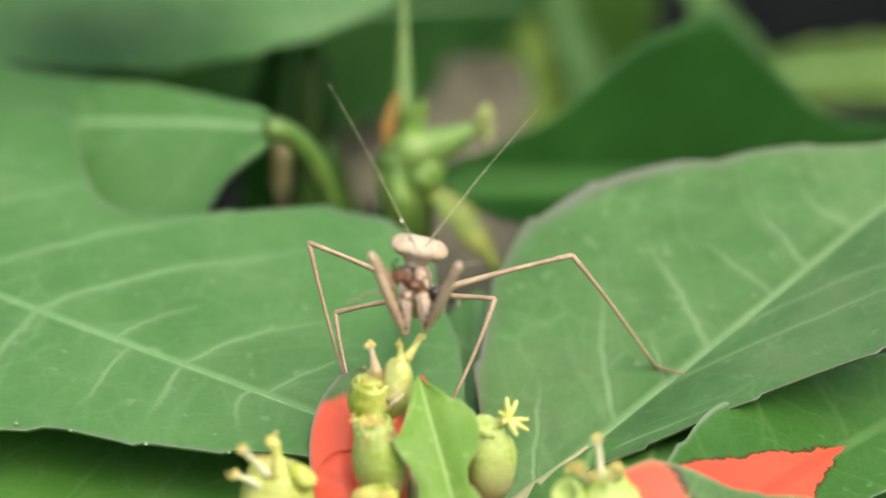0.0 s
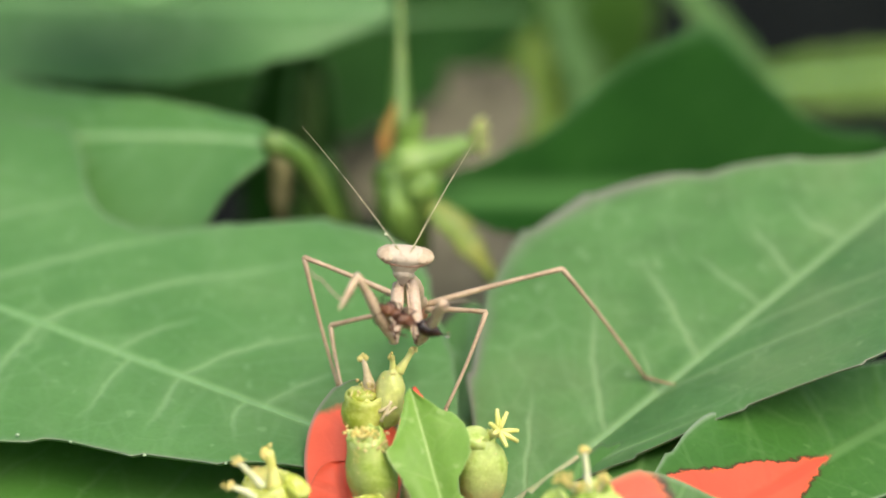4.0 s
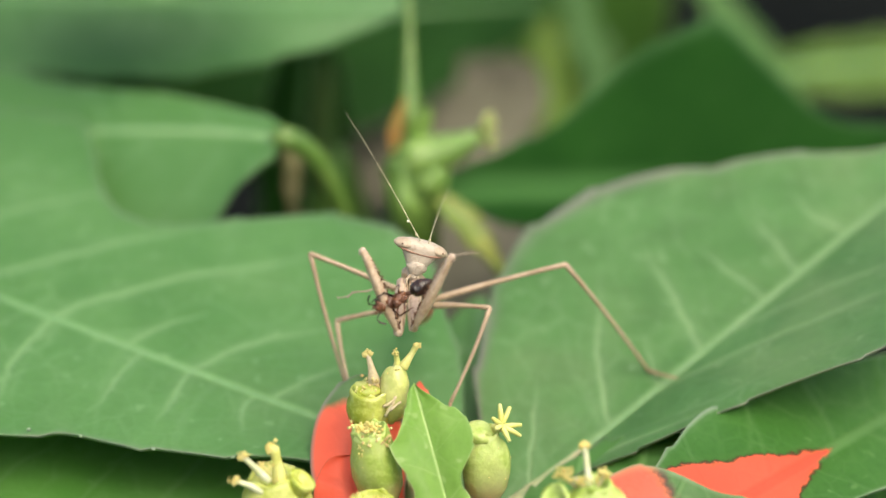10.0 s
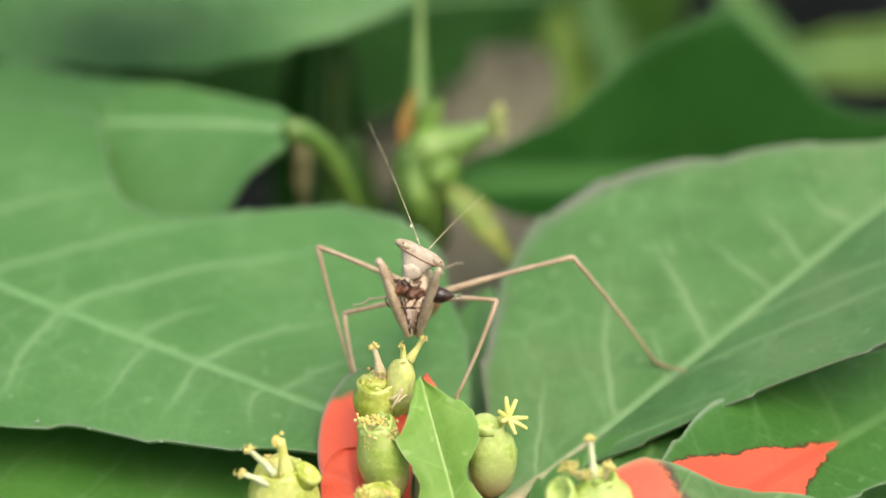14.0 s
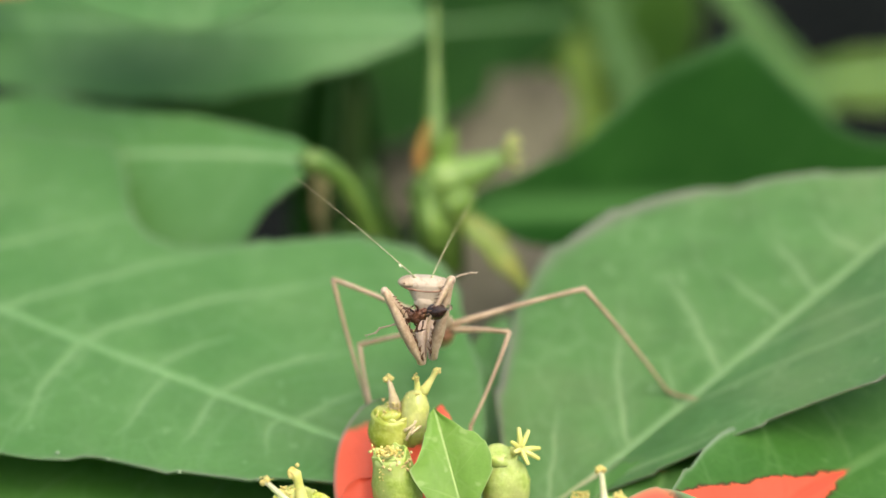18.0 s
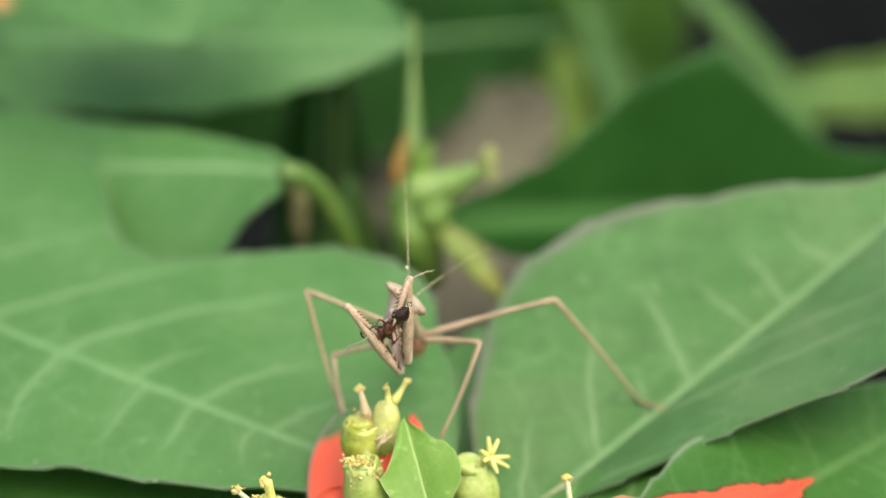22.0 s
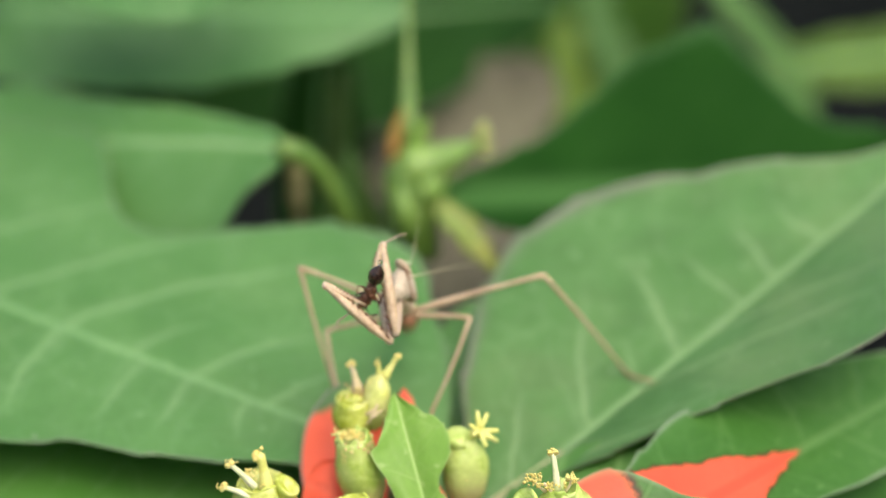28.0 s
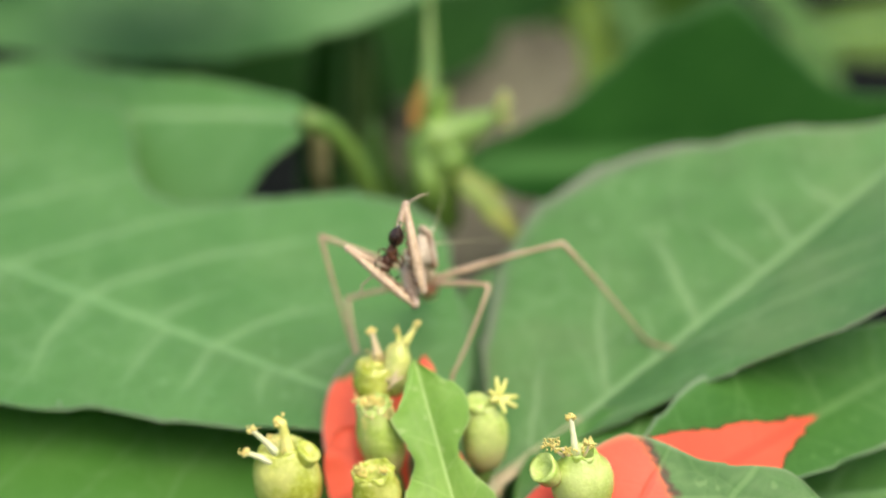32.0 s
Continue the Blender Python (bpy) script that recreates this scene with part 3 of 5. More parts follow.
leaf("leaf", front, (0.5, -2, -21), (2.5, 6, -16.2), (3.2, 20, -12.2), (0.0, -0.45, 0.9), 5.0, 5.0,
     leaf_stuff("leaf_between", GREEN, PALE, VEIN, 26, 5.0), "green leaf seen between two broad ones", peak=0.55, foot=0.5, seed=8.4, midrib=0.25, midrib_stuff=rib_green)
leaf("leaf", left_plant, (-52, -10, -17), (-22, -8, -16.5), (2, -1, -19), (0.1, -0.2, 1), 15, 13,
     leaf_stuff("leaf_low", (0.058, 0.19, 0.028), (0.088, 0.235, 0.046), LUSHV, 56, 6.5, glow=0.4), "dark green leaf in the shade of another", peak=0.5, foot=0.4, seed=4.2, midrib_stuff=rib_green)
leaf("leaf", front, (5, -5, -17.2), (13, -3.0, -13.9), (25, 2, -15.2), (0.0, -0.4, 0.9), 5.0, 3.6,
     leaf_stuff("leaf_small", LUSH, LUSH2, LUSHV, 24, 5.0), "small green leaf between two larger ones", peak=0.5, foot=0.5, seed=6.4)
leaf("leaf", front, (0, 0, -22), (20, 0, -19.5), (50, 6, -21.5), (0.0, -0.25, 1), 13, 13,
     leaf_stuff("leaf_under", LUSH, LUSH2, LUSHV, 46, 6.5), "dark green lower leaf", peak=0.45, foot=0.35, seed=4.7, midrib_stuff=rib_green)

# the shoot behind: a stalk from above, an unripe fruit with a spent style, and stalks below
bm = rounded(bmesh.new(), curve_points((-2.0, 38.5, 4.5), (-2.0, 35, 0), (-2.0, 32.4, -5.0), 10), [0.2, 0.22, 0.25, 0.29, 0.35, 0.43, 0.53, 0.65, 0.78, 0.88, 0.8], 12)
part("stalk", bm, stalk_green, back_plant)
orange = plain("orange_stain", (0.50, 0.17, 0.05), (0.30, 0.19, 0.05), 0.5, 500.0)
leaf("bract", back_plant, (-2.9, 31.6, -7.5), (-3.3, 31.6, -5.0), (-2.4, 32.0, -2.2), (-0.3, -0.9, 0.1), 0.55, 0.5, orange, "withered orange bract", teeth=0.1, nu=16, nv=8, wave=0.2)
fruit_green = plain("fruit_green", (0.10, 0.20, 0.035), (0.15, 0.25, 0.055), 0.4, 300.0, through=0.2)
bm = rounded(bmesh.new(), curve_points((-2.9, 31.4, -6.6), (-0.6, 31.3, -7.2), (2.9, 31.0, -4.9), 10), [0.9, 1.5, 1.8, 1.85, 1.8, 1.6, 1.45, 1.3, 1.1, 0.8, 0.6], 14, 0.95)
fruit = part("fruit", bm, fruit_green, back_plant, "unripe green fruit")
for centre, size, tilt in (((-2.3, 31.2, -9.8), (2.5, 1.5, 3.0), (-0.1, 0, 1)), ((-0.5, 30.9, -8.2), (1.8, 1.4, 1.7), (0.5, 0, 1))):
    part("bud", blob(bmesh.new(), centre, size, to_z(tilt), 20, 14, 0.2), fruit_green, back_plant, "swollen green bud")
yellowing = plain("yellowing", (0.085, 0.155, 0.016), (0.19, 0.18, 0.02), 0.5, 200.0, spread=(0.5, 0.75))
leaf("bract", back_plant, (-0.4, 30.2, -8.8), (2.6, 28.9, -10.6), (5.2, 27.5, -14.6), (0.6, -0.7, 0.45), 1.05, 1.15, yellowing, "yellowing bract with an orange edge", teeth=0.2, nu=24, nv=10, wave=0.5)
leaf("bract", back_plant, (-2.2, 31.0, -7.0), (-1.2, 30.8, -4.6), (-0.4, 31.2, -2.6), (0.2, -0.9, 0.2), 0.8, 0.8, fruit_green, "small green bract at the fruit", teeth=0.1, nu=20, nv=8, wave=0.3)
ray_pale = plain("ray_pale", (0.42, 0.46, 0.16), (0.34, 0.40, 0.11), 0.5, 900.0)
for k in range(8):
    q = 2 * math.pi * k / 8
    o = Vector((0.6, -0.2, 0.35)) + Vector((-0.3 * math.cos(q), 0.6 * math.cos(q), 0)) + Vector((0, 0, 1)) * math.sin(q)
    bm = rounded(bmesh.new(), [Vector((3.1, 31, -4.8)), Vector((3.1, 31, -4.8)) + o * 1.4], [0.24, 0.17], 6)
    part("style_ray", bm, ray_pale, fruit)
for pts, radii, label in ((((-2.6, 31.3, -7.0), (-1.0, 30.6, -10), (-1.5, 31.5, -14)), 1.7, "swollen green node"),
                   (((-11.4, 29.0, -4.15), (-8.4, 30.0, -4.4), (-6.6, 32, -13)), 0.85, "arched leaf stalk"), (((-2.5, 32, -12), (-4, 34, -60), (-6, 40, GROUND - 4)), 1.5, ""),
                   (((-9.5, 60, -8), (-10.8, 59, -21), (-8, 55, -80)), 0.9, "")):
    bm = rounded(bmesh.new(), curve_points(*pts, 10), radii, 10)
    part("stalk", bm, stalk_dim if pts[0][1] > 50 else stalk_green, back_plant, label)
part("stalk", rounded(bmesh.new(), curve_points((-10.6, 34, -7.2), (-11.6, 33.5, -12), (-8, 35, -50), 10), 0.75, 10), plain("stalk_tan", (0.13, 0.135, 0.05), (0.19, 0.17, 0.08), 0.6, 300.0), back_plant, "tan withering stalk")
bm = rounded(bmesh.new(), curve_points((-58, 28, -6), (-64, 30, -60), (-66, 34, GROUND - 4), 14), 1.6, 10)
part("stem", bm, stalk_green, left_plant)

# leaf stalks down to the stems
for plant, base, bend, joint, r in ((left_plant, (-57.7, 31.4, -6.7), (-62, 32, -8), (-63, 30, -30), 0.9),
                                    (left_plant, (-56.9, 51.6, -0.4), (-65, 50, 0), (-63, 30.5, -28), 0.8), (left_plant, (-27.4, 42.2, 7.5), (-60, 47, 9), (-62, 30, -24), 0.7),
                                    (left_plant, (-52, -10, -17), (-62, -8, -20), (-64, 30, -70), 0.8), (back_plant, (0.4, 31, -9.2), (-1.0, 30.5, -10), (-3, 32, -22), 0.8),
                                    (back_plant, (-35.4, 68.7, -15.3), (-36, 66, -40), (-5, 37, -90), 0.8), (back_plant, (13, 89, -42), (14, 84, -80), (-4, 38, -150), 0.8), (back_plant, (8, 98, -44), (6, 96, -80), (-4, 38, -160), 0.8), (back_plant, (20, 91, -38), (20, 86, -70), (-4, 38, -150), 0.6), (back_plant, (35, 84, -27), (36, 84, -70), (-4, 38, -145), 0.6),
                                    (back_plant, (30.5, 91, -23), (26, 90, -70), (-4, 38, -140), 0.8), (back_plant, (-15, 76, -31), (-17, 76, -70), (-5, 38, -130), 0.7),
                                    (back_plant, (-10, 50, -33), (-10, 48, -55), (-4, 37, -95), 0.6), (back_plant, (-6, 48, -42), (-6, 46, -60), (-4, 37, -98), 0.6), (back_plant, (-11, 62, -40), (-10, 60, -60), (-4, 37, -100), 0.7), (front, (9.0, -14.0, -14.5), (6, -11, -19), (-0.5, -4, -28), 0.7),
                                    (front, (4.5, -11.5, -15.5), (2, -9, -19), (-0.6, -4, -27), 0.6), (front, (5, -5, -17.2), (2, -4.5, -20), (-0.5, -4, -26), 0.5), (front, (0, 0, -22), (-0.3, -2.2, -25), (-0.8, -3.9, -32), 0.8),
                                    (front, (-2.3, -6.2, -16.0), (-1.4, -5, -19), (-0.6, -4, -24), 0.5), (front, (-2.6, -8.0, -16.8), (-1.6, -6, -20), (-0.7, -4, -26), 0.5),
                                    (front, (0.3, -8.6, -18.5), (-0.2, -7, -21), (-0.7, -4, -26), 0.4), (front, (0.5, -2, -21), (0, -3, -23), (-0.6, -4, -27), 0.6), (front, (-1.4, -1.6, -14), (-1.6, -2.4, -18), (-0.6, -4, -23), 0.4)):
    part("leaf_stalk", rounded(bmesh.new(), curve_points(base, bend, joint, 10), r, 8), stalk_green if plant is not front else rib_pink, plant)
leaf("bract", left_plant, (-44.9, 48.3, 5.1), (-39.4, 48.3, 4.3), (-34.0, 48.3, 2.2), (0.2, -0.7, 0.7), 2.0, 2.0, orange, "withered orange bract", teeth=0.1, nu=16, nv=8, wave=0.2)
part("leaf_stalk", rounded(bmesh.new(), curve_points((-44.9, 48.3, 5.1), (-56, 50, 5), (-62, 30, -22), 10), 0.4, 8), stalk_green, left_plant)


# ---- flower cups ----
cup_green = plain("cup_green", (0.28, 0.395, 0.075), (0.42, 0.50, 0.17), 0.26, 420.0, 0.35, through=0.45)
cup_ripe = plain("cup_ripe", (0.29, 0.345, 0.04), (0.47, 0.49, 0.15), 0.24, 420.0, 0.35, through=0.45)
petal_pale = plain("petal_pale", (0.41, 0.45, 0.12), (0.55, 0.56, 0.22), 0.3, 420.0, 0.3, through=0.45)
pollen = plain("pollen", (0.68, 0.60, 0.23), (0.56, 0.45, 0.12), 0.8, 1500.0, 0.8)
silk = plain("silk", (0.66, 0.66, 0.48), (0.56, 0.58, 0.34), 0.5, 900.0, 0.2, through=0.3)
ray_yellow = plain("ray_yellow", (0.60, 0.585, 0.22), (0.52, 0.525, 0.15), 0.5, 900.0, 0.2, through=0.3)
wither_pale = plain("wither_pale", (0.48, 0.39, 0.23), (0.58, 0.48, 0.32), 0.6, 900.0, 0.4, through=0.2)
wither = plain("wither", (0.55, 0.46, 0.20), (0.42, 0.31, 0.12), 0.7, 900.0, 0.5)


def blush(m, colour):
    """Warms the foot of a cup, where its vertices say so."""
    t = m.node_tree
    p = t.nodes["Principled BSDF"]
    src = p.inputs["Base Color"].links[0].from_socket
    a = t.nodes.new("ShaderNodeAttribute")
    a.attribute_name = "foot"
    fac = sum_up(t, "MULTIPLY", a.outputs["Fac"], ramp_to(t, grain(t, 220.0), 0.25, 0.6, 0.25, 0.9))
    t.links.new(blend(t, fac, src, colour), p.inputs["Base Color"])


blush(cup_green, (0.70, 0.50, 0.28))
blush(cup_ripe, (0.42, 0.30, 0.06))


def lathe(bm, base, axis, height, profile, seg=18, dent=0.06, lobes=3, lobe_amp=0.05, seed=0.0):
    """A turned body; profile holds (height, radius) in parts of height and in millimetres."""
    m = Matrix.Translation(base) @ to_z(axis)
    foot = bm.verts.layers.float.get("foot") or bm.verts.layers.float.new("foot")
    rings = []
    for h, r in profile:
        ring = []
        for j in range(seg):
            q = 2 * math.pi * j / seg
            rr = r * (1 + lobe_amp * math.cos(lobes * q + seed) + dent * noise.noise(Vector((math.cos(q) * 1.5, math.sin(q) * 1.5, h * 3 + seed))))
            v = bm.verts.new(m @ Vector((rr * math.cos(q), rr * math.sin(q), h * height)))
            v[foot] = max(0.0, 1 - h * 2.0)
            ring.append(v)
        rings.append(ring)
    for a, b in zip(rings, rings[1:]):
        for j in range(seg):
            bm.faces.new((a[j], a[(j + 1) % seg], b[(j + 1) % seg], b[j]))
    bm.faces.new(rings[0])
    bm.faces.new(list(reversed(rings[-1])))
    return bm


def crumbs(bm, centre, spread, count, size, rnd):
    for _ in range(count):
        p = Vector(centre) + Vector([rnd.gauss(0, 1) * s for s in spread])
        blob(bm, p, [size * rnd.uniform(0.6, 1.3) for _ in range(3)], None, 6, 4, 0.3)


def flower_cup(base, axis, height, radius, material, label, stamens=(), horns=(), pollen_at=(), star=None, gland=None, seed=1, mouth=0.72, bud=None, column=None, stain=(), curls=(), stamen_foot=1.0):
    """A cyathium: the cup, its rim and gland, stamens with anthers, styles and loose pollen."""
    rnd = random.Random(seed)
    ax = Vector(axis).normalized()
    base = Vector(base)
    prof = [(0.0, 0.35), (0.08, 0.62), (0.25, 0.9), (0.45, 1.0), (0.65, 0.97), (0.82, 0.85), (0.93, mouth + 0.06), (1.0, mouth), (1.0, mouth * 0.8), (0.92, mouth * 0.66)]
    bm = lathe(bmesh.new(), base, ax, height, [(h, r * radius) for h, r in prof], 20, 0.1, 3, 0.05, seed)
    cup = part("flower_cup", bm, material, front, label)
    top = base + ax * height
    turn = to_z(ax)
    # thin frilled rim
    bm = bmesh.new()
    seg = 36
    loops = []
    for h, r in ((-0.35, 0.98), (-0.05, 1.0), (0.12, 0.97), (0.10, 0.88), (-0.2, 0.86)):
        loop = []
        for k in range(seg):
            q = 2 * math.pi * k / seg
            lift = 0.4 * noise.noise(Vector((math.cos(q) * 2.2, math.sin(q) * 2.2, seed * 3.7))) + 0.1 * math.cos(5 * q + seed)
            rr = radius * mouth * r * (1 + 0.26 * noise.noise(Vector((math.cos(q) * 1.6, math.sin(q) * 1.6, seed * 1.3))))
            loop.append(bm.verts.new(top + turn.to_3x3() @ Vector((rr * math.cos(q), rr * math.sin(q), h + (lift if h > -0.1 else 0)))))
        loops.append(loop)
    for a, b in zip(loops, loops[1:]):
        for k in range(seg):
            bm.faces.new((a[k], a[(k + 1) % seg], b[(k + 1) % seg], b[k]))
    part("rim", bm, material, cup)
    if gland:
        bm = lathe(bmesh.new(), gland[0], gland[1], gland[3], [(0, 0.3 * gland[2]), (0.4, 0.8 * gland[2]), (0.8, gland[2]), (1.0, 1.08 * gland[2]), (1.02, 0.85 * gland[2]), (0.6, 0.5 * gland[2])], 16, 0.12, 2, 0.14, seed)
        part("gland", bm, material, cup, "two-lipped nectar gland")
    if bud:
        bm = blob(bmesh.new(), bud[0], bud[1], to_z(bud[2]), 18, 12, 0.12)
        part("bud", bm, material, cup, "rounded green lobe")
    if column:
        bm = blob(bmesh.new(), column[0], column[1], to_z(column[2]), 20, 14, 0.16)
        part("lobe", bm, petal_pale, cup, "pale yellow lobe that carries the styles")
    for centre, spread, count, size in stain:
        bm = bmesh.new()
        crumbs(bm, centre, spread, count, size, rnd)
        part("withered_pollen", bm, wither, cup, "brown withered pollen")
    for a, b in curls:
        bend = (Vector(a) + Vector(b)) / 2 + Vector((rnd.uniform(-0.35, 0.35), -0.2, 0.1))
        part("withered_stamen", rounded(bmesh.new(), curve_points(a, bend, b, 6), [0.12, 0.1, 0.09, 0.09, 0.08, 0.09, 0.11], 7), wither_pale, cup, "curled pinkish stamen")
    for a, b in stamens:
        bm = rounded(bmesh.new(), curve_points(a, (Vector(a) + Vector(b)) / 2 + Vector((0.05, 0, 0.1)), b, 5), [r * (1 + (stamen_foot - 1) * f) for r, f in zip((0.26, 0.22, 0.19, 0.17, 0.16, 0.15), (1, 0.9, 0.55, 0.25, 0.1, 0))], 10)
        st = part("stamen", bm, silk if stamen_foot == 1.0 else wither_pale, cup, "pale stamen")
        bm = bmesh.new()
        d = (Vector(b) - Vector(a)).normalized()
        side = d.cross(Vector((0, -1, 0.3))).normalized()
        for s in (-1, 1):
            blob(bm, Vector(b) + side * 0.15 * s + d * 0.03, (0.2, 0.17, 0.19), None, 10, 7, 0.5)
        crumbs(bm, Vector(b) + d * 0.1, (0.17, 0.15, 0.12), 22, 0.065, rnd)
        part("anther", bm, pollen, st, "yellow anther")
    for a, b, r in horns:
        bm = rounded(bmesh.new(), curve_points(a, (Vector(a) * 0.4 + Vector(b) * 0.6) + Vector((0.08, 0.1, 0)), b, 6), [r * s for s in (1.5, 1.2, 1.0, 0.85, 0.8, 0.85, 0.95)], 10)
        h = part("style", bm, ray_yellow, cup)
        bm = bmesh.new()
        d = (Vector(b) - Vector(a)).normalized()
        crumbs(bm, Vector(b), (r * 0.55, r * 0.55, r * 0.3), 16, r * 0.42, rnd)
        part("stigma", bm, pollen, h, "crumbly yellow stigma")
    for centre, spread, count, size in pollen_at:
        bm = bmesh.new()
        crumbs(bm, centre, spread, count, size, rnd)
        part("pollen", bm, pollen, cup, "loose yellow pollen")
    if star:
        centre, facing, reach, count = star
        m = Matrix.Translation(centre) @ to_z(facing)
        bm = bmesh.new()
        rounded(bm, [m @ Vector((0, 0, -0.6)), m @ Vector((0, 0, 0.1))], [0.34, 0.28], 8)
        st = part("style", bm, ray_yellow, cup, "pale yellow style with spread rays")
        for k in range(count):
            q = 2 * math.pi * (k + 0.5) / count + rnd.uniform(-0.2, 0.2)
            o = Vector((math.cos(q), math.sin(q), 0.55))
            bm = rounded(bmesh.new(), [m @ (o * 0.05), m @ (o * reach * 0.5), m @ (o * reach + Vector((0, 0, -0.1)))], [0.17, 0.17, 0.12], 8)
            part("style_ray", bm, ray_yellow, st)
    return cup


flower_cup((-3.95, -3.2, -10.0), (0.05, 0.0, 1), 2.7, 1.42, cup_ripe, "olive-yellow flower cup with withered stamens",
           stamens=[((-3.6, -2.8, -7.05), (-3.99, -2.4, -5.3))], horns=[((-2.2, -2.9, -6.0), (-2.3, -2.8, -4.95), 0.2), ((-1.85, -2.9, -5.9), (-1.02, -2.5, -4.62), 0.23)], stamen_foot=1.6,
           pollen_at=[((-2.4, -3.3, -6.1), (0.16, 0.14, 0.25), 22, 0.07), ((-4.3, -3.6, -7.0), (0.4, 0.25, 0.12), 14, 0.06)], stain=[((-3.6, -3.0, -6.9), (0.35, 0.25, 0.2), 30, 0.1)],
           bud=((-4.0, -2.9, -7.4), (0.95, 0.8, 0.42), (0, 0, 1)), column=((-2.45, -3.05, -7.6), (1.12, 0.9, 1.9), (0.12, 0.05, 1)),
           curls=[((-2.9, -4.3, -8.5), (-2.4, -4.2, -7.6)), ((-2.6, -4.3, -8.1), (-2.0, -4.0, -7.7)), ((-3.0, -4.2, -7.9), (-2.3, -4.1, -7.3))], seed=3, mouth=0.82)
flower_cup((-2.95, -5.9, -13.8), (-0.16, 0.0, 1), 5.3, 1.5, cup_green, "green flower cup capped with crumbly pollen",
           pollen_at=[((-3.95, -6.1, -8.35), (0.42, 0.3, 0.14), 80, 0.11), ((-4.3, -7.0, -9.6), (0.14, 0.06, 0.5), 12, 0.055)], stain=[((-3.35, -6.75, -8.95), (0.36, 0.14, 0.34), 80, 0.11)], seed=5)
flower_cup((3.1, -4.2, -14.5), (0.0, -0.02, 1), 4.9, 1.48, cup_green, "green fruiting cup with a pale star-shaped style",
           star=((4.05, -4.2, -9.25), (0.7, -0.4, 0.65), 1.2, 7), bud=((2.75, -4.1, -9.75), (1.15, 0.95, 0.6), (0.12, 0, 1)), pollen_at=[((3.6, -5.4, -11.5), (0.6, 0.2, 1.0), 8, 0.045)], seed=7, mouth=0.5)
flower_cup((-8.75, -8.6, -14.8), (-0.15, -0.05, 1), 4.9, 2.2, cup_ripe, "yellow-green flower cup with two white stamens",
           stamens=[((-9.7, -9.6, -9.9), (-11.05, -10.0, -8.05)), ((-9.9, -9.9, -10.5), (-11.5, -10.2, -9.55))], horns=[((-9.0, -9.0, -10.4), (-9.35, -8.8, -8.15), 0.36)],
           pollen_at=[((-10.0, -9.2, -9.2), (0.3, 0.2, 0.16), 30, 0.085), ((-9.0, -9.7, -9.9), (0.3, 0.12, 0.2), 10, 0.055)], gland=((-8.3, -9.3, -11.3), (0.45, -0.1, 1), 0.78, 1.6), seed=11, mouth=0.62)
flower_cup((9.5, -11.0, -13.7), (-0.02, -0.06, 1), 4.7, 1.9, cup_green, "round green flower cup with a single pale stamen",
           stamens=[((9.0, -11.1, -9.3), (8.75, -10.7, -6.95))], curls=[((8.3, -11.3, -9.3), (7.6, -11.4, -8.45)), ((9.5, -11.3, -9.3), (9.85, -11.3, -8.5)), ((8.7, -11.6, -9.3), (8.2, -11.7, -8.5))],
           pollen_at=[((7.6, -11.4, -8.4), (0.3, 0.2, 0.18), 44, 0.1), ((9.85, -11.3, -8.45), (0.24, 0.2, 0.18), 36, 0.1), ((8.3, -11.7, -8.6), (0.4, 0.15, 0.16), 30, 0.085)],
           gland=((7.9, -11.9, -10.8), (-0.55, -0.25, 0.8), 1.0, 1.7), seed=13, mouth=0.5)
flower_cup((-3.35, -9.6, -14.6), (-0.1, -0.1, 1), 3.5, 1.55, cup_ripe, "small yellow flower cup opening below the others",
           pollen_at=[((-4.5, -10.1, -11.0), (0.28, 0.2, 0.2), 44, 0.1), ((-3.6, -9.9, -10.9), (0.5, 0.2, 0.1), 16, 0.07)], stamens=[((-2.9, -10.0, -11.6), (-2.87, -10.2, -10.95))], seed=17, mouth=0.8)

# stalks that carry the cups, the leaves and the shoot itself
for a, b, r in (((-3.9, -3.2, -9.8), (-1.0, -3.0, -20), 0.6), ((-2.9, -5.9, -13.6), (-1.0, -4.0, -20), 0.6), ((3.1, -4.2, -14.3), (-0.4, -3.5, -21), 0.6), ((-8.3, -8.6, -14.6), (-1.5, -5.0, -22), 0.7),
                ((9.5, -11.0, -13.5), (0.5, -5.0, -22), 0.7), ((-3.3, -9.6, -14.4), (-0.8, -5.0, -22), 0.55)):
    bm = rounded(bmesh.new(), curve_points(a, (Vector(a) * 0.6 + Vector(b) * 0.4) + Vector((0, 0, -2.5)), b, 8), r, 10)
    part("stalk", bm, stalk_green, front)
bm = rounded(bmesh.new(), curve_points((-0.6, -4, -19), (-3, -2, -110), (4, 10, GROUND - 4), 20), [1.3 + 0.05 * k for k in range(21)], 12)
part("stem", bm, stalk_green, front)
bm = rounded(bmesh.new(), curve_points((3.6, -2.4, -17.0), (1.0, -3.5, -20), (-0.4, -3.5, -26), 8), 0.75, 10)
part("leaf_stalk", bm, rib_pink, front)

